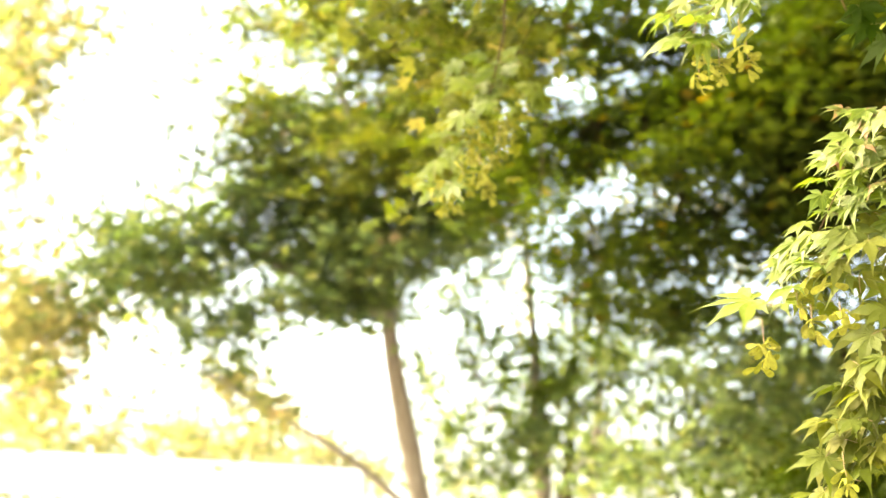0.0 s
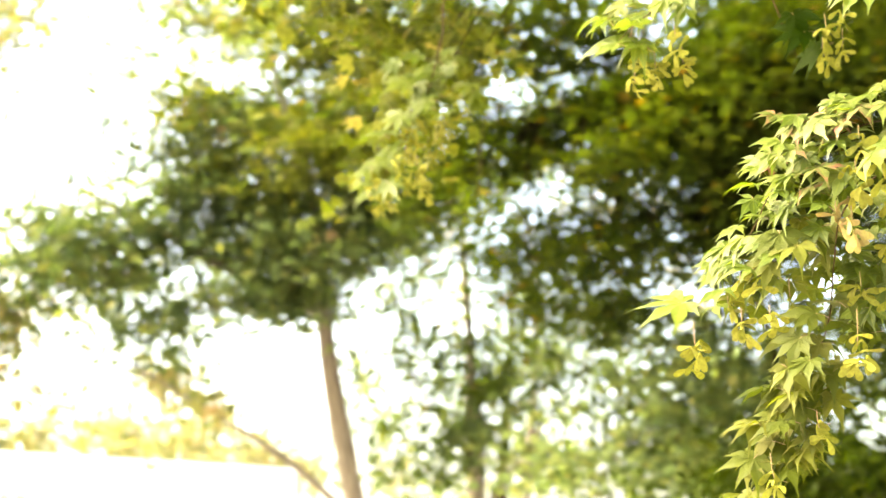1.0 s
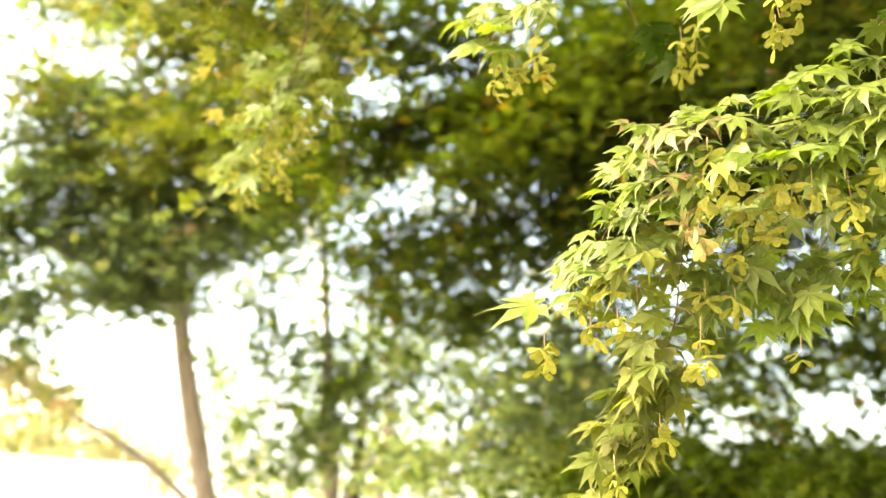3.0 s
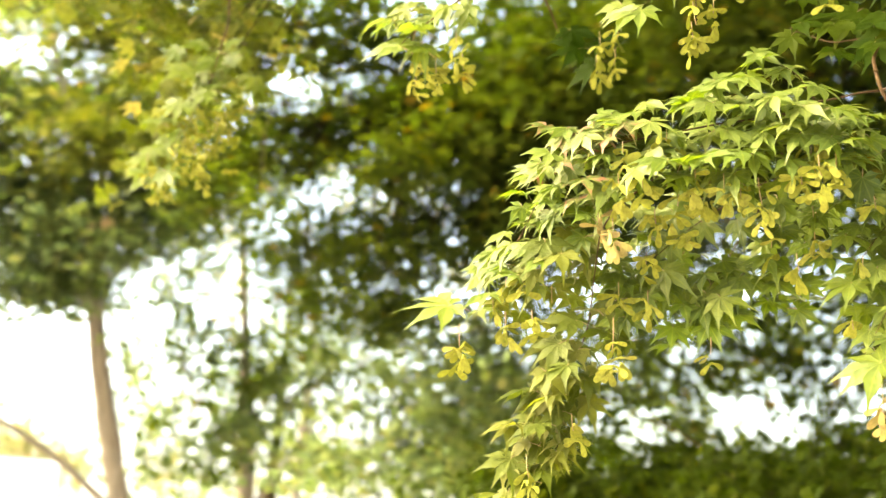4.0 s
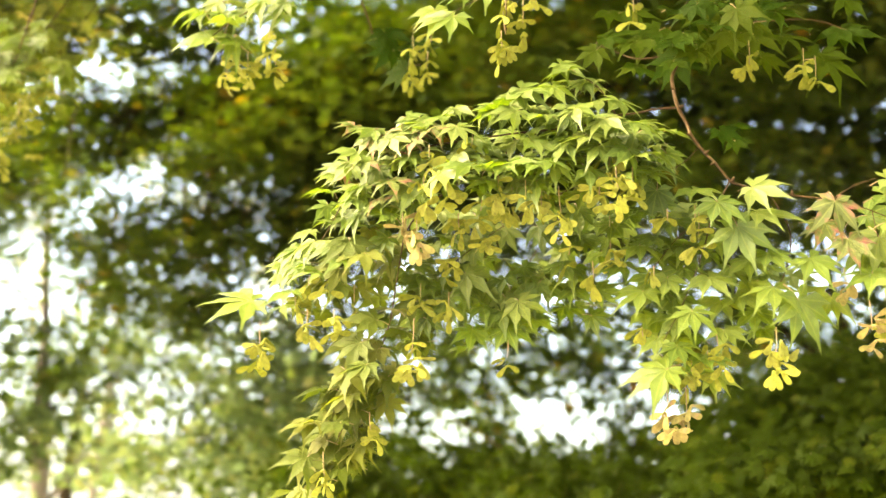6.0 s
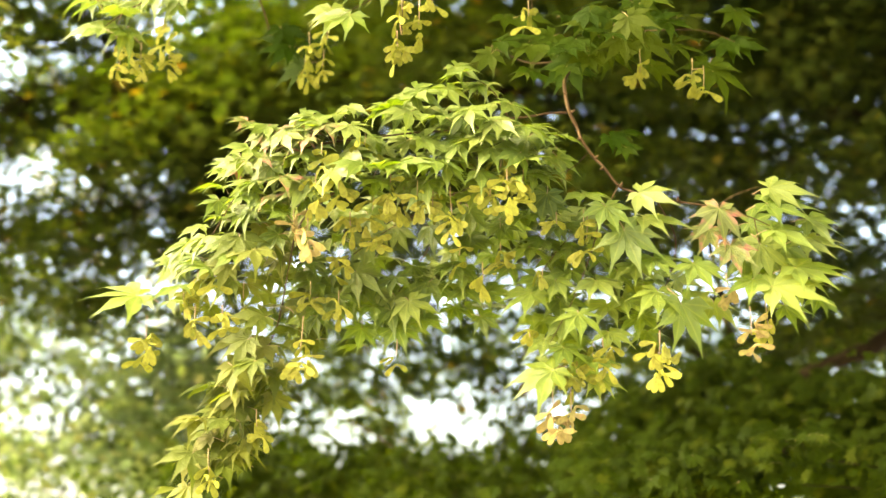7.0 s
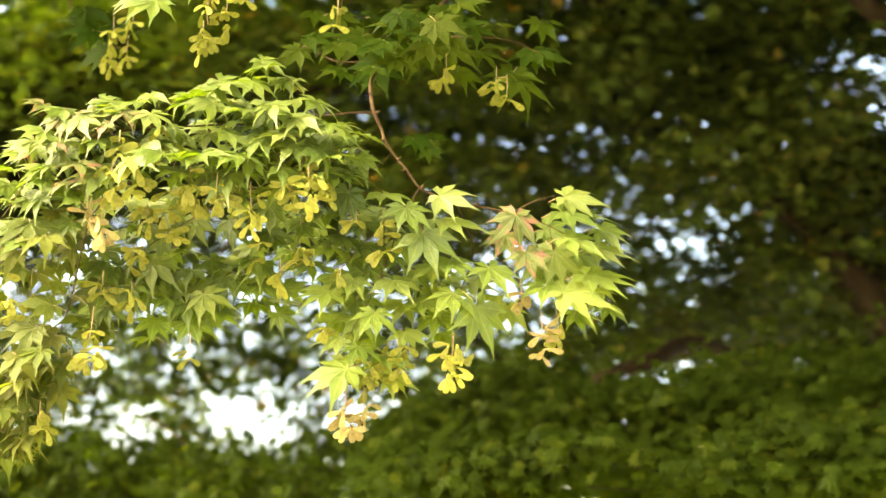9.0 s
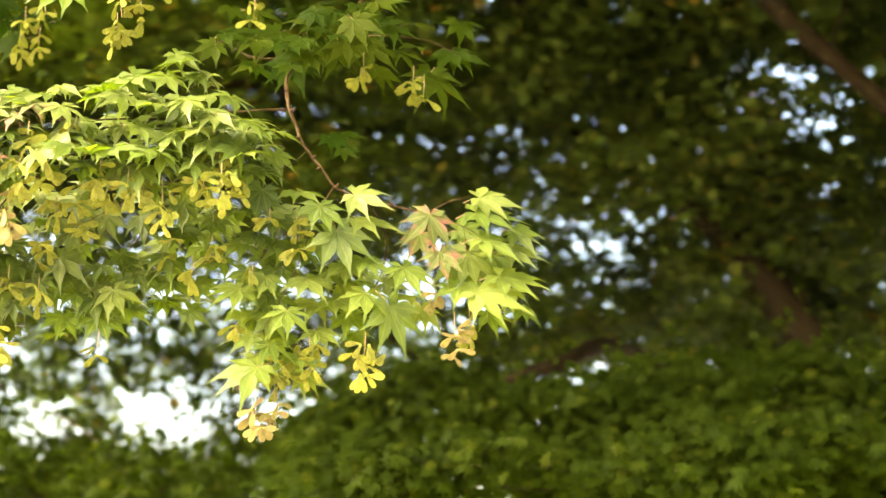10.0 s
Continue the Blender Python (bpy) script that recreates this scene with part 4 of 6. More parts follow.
ROOF_FILL = [(3.25, 4.97, 4.24, 0.44, 0.16, 3.21), (3.85, 5.03, 4.15, 0.32, 0.16, 3.21), (4.29, 4.56, 4.33, 0.26, 0.17, 3.21), (3.94, 3.64, 3.9, 0.29, 0.17, 3.21), (3.69, 3.81, 3.65, 0.27, 0.13, 3.21), (4.83, 4.31, 4.04, 0.38, 0.23, 3.21), (4.31, 4.36, 3.67, 0.25, 0.17, 2.78), (4.31, 3.89, 3.39, 0.28, 0.18, 3.21), (3.29, 4.12, 3.45, 0.14, 0.12, 2.78), (4.03, 5.08, 3.59, 0.23, 0.17, 2.78), (4.28, 3.49, 3.57, 0.2, 0.15, 3.21), (5.2, 4.09, 3.6, 0.32, 0.23, 3.21), (4.62, 3.19, 3.17, 0.22, 0.17, 3.21), (4.38, 3.68, 3.98, 0.18, 0.15, 3.21), (5.11, 3.61, 4.32, 0.19, 0.11, 2.78)]
ROOF_FILL += [(4.75, 3.05, 3.83, 0.15, 0.15, 3.21), (5.72, 3.65, 3.95, 0.13, 0.17, 3.21), (4.37, 3.51, 3, 0.29, 0.19, 3.21), (5.48, 3.79, 3.14, 0.31, 0.22, 3.21), (4.13, 4.79, 3.6, 0.14, 0.11, 2.57), (3.15, 4.35, 4.02, 0.25, 0.15, 3.21), (2.62, 4.64, 3.65, 0.36, 0.24, 3.21), (2.31, 5.75, 3.93, 0.41, 0.27, 3.21), (2.85, 5.89, 3.5, 0.57, 0.29, 2.67), (3.31, 5.13, 3.69, 0.28, 0.28, 2.78), (3.53, 5.25, 3.24, 0.22, 0.17, 2.14), (3.31, 4.78, 3.37, 0.31, 0.16, 3.21), (3.32, 4.33, 3.43, 0.2, 0.14, 3.21), (3.33, 5.28, 3.74, 0.28, 0.22, 3.21), (4.24, 4.87, 3.7, 0.35, 0.13, 2.57)]
ROOF_FILL += [(3.77, 3.96, 3.17, 0.15, 0.1, 2.14), (3.46, 4.15, 3.09, 0.24, 0.14, 2.57), (4.4, 4.8, 3.14, 0.17, 0.11, 1.93), (4.23, 3.8, 3.02, 0.12, 0.15, 2.57), (3.3, 4.29, 2.99, 0.19, 0.14, 1.71), (2.75, 5.74, 4.04, 0.43, 0.28, 3.21), (3.14, 4.79, 3.83, 0.31, 0.21, 3.21), (2.84, 5, 3.33, 0.38, 0.2, 2.78), (3.55, 4.9, 3.82, 0.22, 0.17, 3.21), (2.13, 5.53, 3.28, 0.38, 0.23, 2.78), (2.18, 6.17, 4.38, 0.43, 0.23, 3.21), (2.49, 4.94, 4.02, 0.38, 0.15, 3.21), (4.48, 3.51, 3.7, 0.11, 0.15, 2.67), (5.13, 3.39, 3.53, 0.13, 0.13, 2.67), (5.39, 3.78, 4.37, 0.15, 0.1, 2.35)]
ROOF_FILL += [(3.58, 5.23, 3.27, 0.25, 0.14, 2.14), (1.95, 6.35, 3.74, 0.28, 0.28, 2.78), (5.33, 4.05, 3.71, 0.17, 0.17, 3.21), (5.38, 3.46, 3.67, 0.08, 0.25, 3.21), (4.57, 3.63, 4.07, 0.24, 0.16, 3.21), (5.19, 3.6, 4.35, 0.34, 0.11, 3.21), (4.14, 4.74, 4.32, 0.23, 0.17, 2.78), (3.42, 4.05, 3.59, 0.12, 0.1, 2.78), (3.89, 4.22, 3.7, 0.16, 0.1, 2.78), (0.79, 6.25, 4.22, 0.17, 0.17, 1.98), (0.83, 6.69, 3.87, 0.2, 0.17, 1.98), (0.95, 5.98, 3.88, 0.16, 0.13, 1.98), (0.75, 5.96, 3.21, 0.15, 0.13, 1.58), (3.87, 4.18, 3.81, 0.3, 0.2, 2.78), (4.05, 4.25, 3.39, 0.23, 0.15, 2.78)]
ROOF_FILL += [(3.51, 4.31, 3.02, 0.14, 0.12, 2.38), (4.63, 4.69, 2.8, 0.31, 0.11, 3.57), (4.45, 3.64, 2.62, 0.36, 0.1, 3.57), (5.3, 3.67, 2.75, 0.32, 0.13, 3.57), (3.77, 4.11, 2.76, 0.15, 0.12, 1.74), (4.57, 4.13, 2.92, 0.21, 0.13, 2.78), (5.13, 3.85, 2.95, 0.24, 0.14, 2.78), (3.74, 4.63, 4.27, 0.22, 0.14, 3.08), (3.73, 3.78, 3.97, 0.24, 0.07, 2.82)]
MIDDLE_GOLD = [(-0.79, 5.74, 3.73, 0.27, 0.27, 0.2), (-0.61, 5.87, 4.18, 0.38, 0.19, 0.24), (-1.02, 6.24, 4.35, 0.2, 0.2, 0.2), (0.26, 5.76, 4.19, 0.25, 0.18, 0.16), (-0.37, 5.88, 4.31, 0.31, 0.09, 0.24), (-0.21, 5.57, 3.03, 0.11, 0.11, 0.12), (-0.74, 6.18, 3.69, 0.19, 0.1, 0.2)]
BANK = [(1.65, 2.41, 1.85, 0.17, 0.08, 2.73), (1.81, 2.29, 1.94, 0.21, 0.07, 3.27), (1.85, 2.07, 1.87, 0.2, 0.08, 3.27), (1.89, 1.77, 1.87, 0.19, 0.08, 3.27), (2.41, 1.94, 1.98, 0.26, 0.08, 3.27), (2.26, 1.53, 1.87, 0.2, 0.09, 3.27)]
BANK_LOW = [(1.3, 1.78, 1.7, 0.16, 0.05, 4.44), (1.78, 1.81, 1.73, 0.19, 0.07, 3.85), (1.67, 1.44, 1.7, 0.16, 0.07, 3.85), (2.13, 1.52, 1.73, 0.19, 0.07, 3.26), (1.39, 1.62, 1.73, 0.08, 0.03, 2.22), (1.8, 1.43, 1.76, 0.14, 0.05, 2.96), (1.99, 1.35, 1.76, 0.11, 0.05, 2.96), (2.07, 1.53, 1.71, 0.12, 0.05, 3), (2.19, 1.41, 1.73, 0.09, 0.07, 3)]
GREEN_LIGHT = [(4.76, 4.29, 3.24, 0.17, 0.2, 0.9), (5.6, 4.82, 3.07, 0.19, 0.16, 1.2), (5.19, 3.49, 3.47, 0.11, 0.11, 1.2), (4.87, 4.33, 3.06, 0.14, 0.14, 1), (4.66, 5.1, 2.81, 0.12, 0.09, 1.5), (4.15, 4.95, 2.67, 0.08, 0.08, 1.2), (1.04, 6.77, 3.87, 0.18, 0.18, 0.8), (0.76, 5.94, 3.92, 0.16, 0.13, 0.8), (1.31, 6.73, 3.65, 0.15, 0.15, 0.8), (4.36, 4.58, 3.38, 0.17, 0.11, 1), (5.15, 5.02, 3.5, 0.19, 0.16, 1), (4.32, 4.71, 3.34, 0.11, 0.11, 0.8), (4.73, 4.82, 3.23, 0.15, 0.09, 0.8)]
CANOPY_MID = [(0.98, 4.5, 3.29, 0.23, 0.15, 3.57), (1.15, 4.22, 3.24, 0.24, 0.19, 3.57), (1.33, 4.04, 3.22, 0.23, 0.23, 3.57), (0.8, 4.25, 2.98, 0.19, 0.08, 2.55), (1.01, 4.32, 3.07, 0.19, 0.11, 3.57), (1.43, 4.98, 3.29, 0.25, 0.2, 3.57), (1.04, 5, 3.08, 0.14, 0.11, 1.63)]
GARDEN_RIM = [(0.12, 5.71, 3.91, 0.16, 0.13, 1.6), (0.04, 5.84, 3.59, 0.21, 0.16, 2.2), (0.2, 5.99, 3.45, 0.22, 0.16, 2.2), (-0.06, 5.96, 3.19, 0.32, 0.16, 2.4), (-0.38, 5.98, 3.09, 0.32, 0.16, 2.2), (-0.84, 5.94, 3.43, 0.3, 0.19, 1.6), (-0.96, 5.84, 3.65, 0.16, 0.16, 0.8), (-0.69, 5.74, 3.73, 0.21, 0.19, 1.2), (-0.48, 5.65, 4.0, 0.26, 0.16, 1.6), (-0.6, 6.1, 2.95, 0.4, 0.11, 1.8), (-1.07, 6.03, 2.99, 0.32, 0.13, 1.8), (-1.42, 6.02, 3.13, 0.25, 0.14, 1.8), (-1.52, 6.06, 2.89, 0.25, 0.14, 1.2), (-1.03, 6.18, 2.78, 0.16, 0.14, 0.9)]
GARDEN_RIM += [(0.04, 6.05, 3.27, 0.16, 0.16, 1.2), (-1.02, 5.99, 3.17, 0.27, 0.16, 1.5), (-0.6, 6.02, 3.26, 0.27, 0.16, 1.5)]
GARDEN_RIM += [(-1.21, 5.82, 3.87, 0.14, 0.16, 0.5), (-1.29, 5.89, 3.64, 0.16, 0.16, 0.35), (-0.96, 5.73, 3.95, 0.16, 0.13, 0.9)]
GOLD_RIM = [(-1.98, 5.9, 4.23, 0.29, 0.2, 1.6), (-1.78, 6.03, 4.35, 0.27, 0.12, 1.0), (-2.04, 6.0, 3.97, 0.2, 0.17, 1.3), (-1.89, 6.03, 4.02, 0.15, 0.15, 0.5), (-2.1, 6.09, 3.69, 0.15, 0.17, 1.3), (-2.09, 6.19, 3.37, 0.15, 0.17, 0.9), (-1.98, 6.19, 3.49, 0.17, 0.17, 0.5), (-1.98, 6.23, 2.98, 0.34, 0.17, 2.0), (-1.9, 6.3, 2.75, 0.31, 0.17, 1.8), (-2.02, 6.31, 2.53, 0.2, 0.17, 1.4), (-1.77, 6.38, 2.54, 0.2, 0.11, 1.0), (-1.01, 7.05, 2.56, 0.25, 0.18, 1.5)]
GOLD_RIM += [(-2.01, 6.0, 4.24, 0.27, 0.21, 2.0), (-1.83, 6.03, 4.32, 0.27, 0.12, 1.4), (-2.08, 6.1, 3.96, 0.18, 0.18, 1.6), (-2.11, 6.2, 3.67, 0.15, 0.18, 1.4), (-2.14, 6.3, 3.35, 0.12, 0.15, 1.0), (-1.98, 6.25, 2.88, 0.34, 0.2, 1.0)]
BACK_FILL = [(1.69, 5.83, 4.06, 0.39, 0.23, 1.82), (2.19, 5.41, 4.09, 0.38, 0.25, 1.96), (2.59, 5.0, 4.06, 0.34, 0.24, 1.96), (3.31, 4.57, 4.06, 0.37, 0.16, 1.82), (3.69, 4.38, 3.87, 0.32, 0.16, 1.54), (3.91, 4.08, 4.05, 0.4, 0.19, 1.68), (4.18, 3.99, 3.75, 0.4, 0.16, 1.68), (4.44, 3.9, 3.4, 0.32, 0.16, 1.68), (3.47, 4.7, 3.57, 0.21, 0.16, 1.12)]
BACK_FILL += [(4.96, 3.39, 3.08, 0.24, 0.21, 2.6), (4.79, 3.75, 2.75, 0.32, 0.13, 3.0), (4.32, 4.01, 2.66, 0.31, 0.1, 3.0), (5.0, 3.48, 2.73, 0.26, 0.16, 3.0), (4.05, 4.28, 2.64, 0.2, 0.1, 2.4), (4.7, 3.71, 3.13, 0.21, 0.21, 2.6), (4.96, 3.24, 3.36, 0.11, 0.13, 2.4)]
GARDEN_GAP = [(0.42, 5.28, 3.32, 0.17, 0.11, 1.87), (0.8, 5.11, 3.38, 0.28, 0.14, 2.21), (0.5, 5.77, 3.08, 0.18, 0.13, 1.53), (0.21, 6.29, 3.11, 0.14, 0.17, 1.02), (1.02, 5.04, 3.45, 0.21, 0.19, 2.21), (0.82, 5.55, 2.97, 0.25, 0.12, 1.7), (1.05, 5.76, 2.82, 0.28, 0.15, 1.53), (0.78, 6.0, 2.87, 0.21, 0.13, 1.36), (1.25, 5.21, 2.74, 0.21, 0.16, 1.53), (1.35, 4.65, 3.39, 0.24, 0.2, 2.21), (1.36, 4.77, 3.05, 0.22, 0.18, 2.04)]
GARDEN_GAP += [(0.76, 5.01, 3.89, 0.19, 0.12, 2.04), (0.3, 5.75, 3.19, 0.15, 0.1, 1.02)]
GARDEN_GAP += [(0.63, 5.25, 3.36, 0.17, 0.07, 1.53), (0.27, 5.11, 3.78, 0.19, 0.12, 1.53), (1.16, 5.13, 3.12, 0.14, 0.07, 1.02), (0.85, 5.22, 3.01, 0.12, 0.07, 1.02), (1.33, 5.02, 2.97, 0.14, 0.12, 1.19)]
SLENDER_RIM = [(0.05, 7.23, 3.09, 0.19, 0.22, 0.7), (0.11, 7.3, 2.72, 0.22, 0.25, 1.0), (0.37, 7.22, 3.09, 0.22, 0.22, 0.7), (0.27, 7.35, 2.35, 0.25, 0.22, 1.2), (0.55, 7.29, 2.66, 0.22, 0.32, 1.6), (0.62, 7.23, 2.96, 0.28, 0.22, 1.1), (0.86, 7.23, 2.84, 0.25, 0.16, 1.2), (0.7, 7.32, 2.35, 0.16, 0.19, 0.7), (0.98, 7.25, 2.59, 0.28, 0.19, 0.7), (1.01, 6.89, 2.24, 0.33, 0.18, 1.4), (1.33, 6.79, 2.58, 0.24, 0.18, 1.2), (1.36, 6.62, 2.21, 0.32, 0.17, 1.3), (1.57, 6.22, 2.54, 0.22, 0.25, 1.8), (1.63, 6.25, 2.2, 0.28, 0.17, 1.6)]
UNDER_RIM = [(1.13, 6.14, 2.8, 0.22, 0.11, 1.84), (1.11, 6.21, 2.47, 0.25, 0.11, 0.92), (1.31, 6.2, 2.27, 0.25, 0.16, 1.84), (1.61, 5.93, 2.18, 0.26, 0.16, 2.07), (1.74, 5.84, 2.54, 0.24, 0.16, 1.38), (2.14, 5.72, 2.47, 0.24, 0.09, 1.38), (2.43, 5.6, 2.53, 0.24, 0.13, 1.38), (2.35, 5.47, 2.15, 0.31, 0.08, 2.3), (2.62, 5.28, 2.58, 0.2, 0.15, 1.15), (2.82, 5.22, 2.38, 0.23, 0.15, 0.69), (2.75, 4.83, 2.13, 0.22, 0.1, 1.84), (2.43, 5.0, 2.06, 0.36, 0.07, 2.53), (2.86, 4.69, 2.57, 0.14, 0.14, 1.84), (2.85, 4.5, 2.33, 0.12, 0.12, 2.53)]
UNDER_RIM += [(1.49, 6.1, 2.61, 0.22, 0.11, 1.49), (1.76, 6.07, 2.42, 0.27, 0.16, 1.84), (2.01, 5.75, 2.6, 0.21, 0.16, 1.72), (2.32, 5.62, 2.66, 0.24, 0.11, 1.49), (2.41, 5.62, 2.45, 0.16, 0.13, 1.49), (2.58, 5.31, 2.53, 0.23, 0.1, 1.72), (2.85, 5.16, 2.58, 0.2, 0.1, 1.72), (2.28, 5.49, 2.2, 0.1, 0.1, 1.26), (2.82, 5.23, 2.28, 0.15, 0.15, 1.26), (2.99, 5.11, 2.43, 0.15, 0.13, 1.49), (1.97, 5.82, 2.19, 0.16, 0.13, 1.49), (1.31, 6.17, 2.45, 0.16, 0.16, 1.03), (1.11, 6.23, 2.29, 0.14, 0.14, 1.03)]
UNDER_RIM += [(2.13, 5.44, 2.82, 0.26, 0.1, 1.72), (2.46, 5.31, 2.77, 0.26, 0.1, 1.72), (2.76, 5.17, 2.75, 0.2, 0.13, 1.61), (2.35, 5.31, 2.97, 0.26, 0.13, 1.61), (2.86, 4.87, 2.78, 0.2, 0.12, 1.61), (3.0, 4.56, 2.73, 0.19, 0.14, 1.15), (2.94, 4.54, 2.92, 0.19, 0.14, 1.15)]
RIGHT_RIM = [(1.4, 4.74, 3.63, 0.3, 0.16, 1.76), (1.4, 4.81, 3.47, 0.28, 0.14, 1.6), (3.49, 3.43, 2.55, 0.26, 0.11, 1.92), (3.59, 3.22, 2.83, 0.13, 0.13, 1.6), (3.16, 3.76, 2.43, 0.15, 0.09, 1.6), (2.71, 3.73, 3.43, 0.3, 0.13, 1.6), (3.49, 3.16, 3.19, 0.26, 0.15, 1.6), (3.04, 3.66, 3.03, 0.19, 0.09, 1.28)]
RIGHT_RIM += [(3.49, 3.66, 2.73, 0.2, 0.09, 1.36), (3.68, 3.49, 2.68, 0.13, 0.11, 1.36), (3.7, 3.41, 2.84, 0.09, 0.13, 1.2), (3.4, 3.69, 2.88, 0.09, 0.11, 0.8), (3.54, 3.51, 3.0, 0.13, 0.09, 0.8), (3.97, 2.74, 3.47, 0.11, 0.09, 1.6), (3.91, 2.97, 3.25, 0.07, 0.09, 1.2), (3.96, 2.84, 3.34, 0.07, 0.06, 0.96), (4.11, 2.68, 3.26, 0.07, 0.11, 0.96), (3.34, 3.81, 2.66, 0.13, 0.13, 1.04)]
RIGHT_RIM += [(4.16, 2.83, 3.5, 0.14, 0.1, 2.4), (4.06, 3.07, 3.33, 0.09, 0.08, 2.08), (4.15, 2.9, 3.42, 0.09, 0.05, 1.92), (4.3, 2.79, 3.24, 0.09, 0.09, 1.6)]
RIGHT_RIM += [(3.44, 3.65, 2.86, 0.13, 0.13, 0.88), (3.56, 3.53, 2.89, 0.11, 0.13, 0.88), (3.54, 3.62, 2.71, 0.13, 0.09, 1.12)]
RIGHT_RIM += [(0.99, 4.94, 3.39, 0.21, 0.09, 1.2), (1.02, 5.04, 3.07, 0.18, 0.07, 0.96), (1.16, 4.95, 3.28, 0.14, 0.09, 1.2)]
RIGHT_RIM += [(2.92, 3.46, 2.32, 0.14, 0.06, 1.76), (3.06, 3.33, 2.34, 0.14, 0.06, 1.76), (3.18, 3.2, 2.39, 0.12, 0.08, 1.6)]
RIGHT_RIM += [(3.0, 3.4, 2.27, 0.16, 0.08, 2.0), (2.86, 3.51, 2.31, 0.12, 0.08, 1.6)]

tree("golden_tree", "sunlit yellow-leaved tree, glare partly put into the leaf colour", [
    [(-3.3, 6.9, -0.1, 0.11), (-3.0, 6.7, 1.8, 0.09), (-2.6, 6.4, 3.0, 0.06), (-2.1, 6.1, 4.3, 0.02)]],
    [(SUNLIT, 0.042, CROWN_GOLD_LIT, 21, (0.0, -0.35), 0.75, 0.5), (GOLD_RIM, 0.042, CROWN_GOLD_LIT, 61, (0.0, -0.35), 0.75, 0.6)])
tree("garden_tree", "slim tree with a leaning brown trunk and broad green crown", [
    [(0.12, 6.85, -0.1, 0.06), (-0.04, 6.68, 1.5, 0.05), (-0.12, 6.58, 2.07, 0.052), (-0.22, 6.42, 2.55, 0.046), (-0.27, 6.36, 2.9, 0.04), (-0.35, 6.3, 3.5, 0.03), (-0.6, 6.2, 4.3, 0.015)],
    [(-0.08, 6.62, 1.9, 0.024), (-0.42, 6.54, 2.2, 0.017), (-0.86, 6.47, 2.46, 0.011), (-1.1, 6.4, 2.6, 0.009), (-1.5, 6.3, 2.75, 0.008)],
    [(-0.27, 6.36, 2.9, 0.03), (-0.9, 6.3, 3.2, 0.025), (-1.5, 6.2, 3.5, 0.012)],
    [(-0.3, 6.33, 3.2, 0.03), (0.0, 6.2, 3.6, 0.02), (0.1, 6.1, 4.1, 0.012)]],
    [(MIDDLE_UPPER, 0.038, CROWN_LIT, 22, (0.0, -0.25), 0.5, 0.3), (MIDDLE_LOWER, 0.038, CROWN, 23, (0.0, -0.25), 0.5, 0.3), (MIDDLE_FRINGE, 0.042, CROWN, 24, (0.0, -0.35), 0.75, 0.6), (MIDDLE_GOLD, 0.042, CROWN_GOLD_LIT, 43), (GARDEN_RIM, 0.036, CROWN, 62, (0.0, -0.25), 0.5, 0.5)], BARK_HAZED)
tree("slender_tree", "slender tree with sparse green leaves against the sky", [
    [(0.62, 7.85, -0.1, 0.075), (0.57, 7.65, 2.0, 0.055), (0.52, 7.4, 2.9, 0.028), (0.47, 7.2, 3.6, 0.02), (0.5, 7.1, 4.5, 0.01)],
    [(0.57, 7.65, 2.0, 0.02), (1.0, 7.5, 2.6, 0.012), (1.3, 7.4, 3.0, 0.006)],
    [(0.55, 7.55, 2.3, 0.016), (0.2, 7.5, 2.8, 0.012), (0.1, 7.4, 3.2, 0.006)]],
    [(SLENDER, 0.042, CROWN, 25, (0.0, -0.35), 0.75, 0.75), (SLENDER_RIM, 0.042, CROWN_SHADED, 63, (0.0, -0.35), 0.75, 0.6)], BARK_HAZED)
# unseen clumps added overhead to keep light off the upper sprays and bank
SHADE_OVERHEAD = [(0.15, 1.35, 2.8, 0.27, 0.12, 3.0), (0.25, 1.45, 3.3, 0.5, 0.2, 3.0), (0.9, 1.3, 3.4, 0.6, 0.25, 3.0), (-1.1, 2.3, 3.5, 0.55, 0.25, 3.0), (0.2, 2.6, 3.9, 0.9, 0.3, 2.5), (1.4, 2.6, 4.0, 1.0, 0.35, 3.0), (2.6, 2.4, 4.1, 1.0, 0.35, 3.2), (3.8, 2.2, 4.1, 1.0, 0.4, 3.2), (1.6, 4.2, 4.8, 1.1, 0.35, 3.2), (3.0, 4.0, 5.0, 1.2, 0.35, 3.2)] + [
            (4.4, 3.6, 5.0, 1.2, 0.4, 3.4), (5.4, 2.0, 3.9, 1.0, 0.6, 3.2), (6.4, 2.4, 3.6, 1.0, 0.8, 3.2), (3.6, 0.8, 3.9, 1.0, 0.4, 3.0), (4.9, 0.6, 3.6, 1.0, 0.6, 3.0), (2.4, 1.0, 3.9, 0.8, 0.3, 2.4), (4.6, 5.2, 5.6, 1.2, 0.6, 3.2), (3.2, 5.8, 5.7, 1.3, 0.6, 3.2)]
SHADE_THICK = [(x, y, z, rh, rv, k * 2.4) for x, y, z, rh, rv, k in SHADE_OVERHEAD]
# more unseen leafage, added beside and behind to block sky light
SHADE_OUTER = [(x, y, z, rh, rv, k * 1.8) for x, y, z, rh, rv, k in [(4.7, 0.2, 2.6, 0.9, 0.7, 3.5), (3.4, -0.9, 3.3, 0.9, 0.5, 3.5), (2.2, -0.8, 3.7, 0.9, 0.4, 3.0), (1.4, 0.8, 3.7, 0.8, 0.3, 2.5), (5.6, 1.2, 2.6, 0.9, 0.9, 3.5), (4.4, -1.2, 2.6, 0.9, 0.7, 3.5), (1.0, -0.6, 3.8, 0.8, 0.3, 2.5), (3.0, 0.2, 3.8, 1.0, 0.4, 3.5)]]
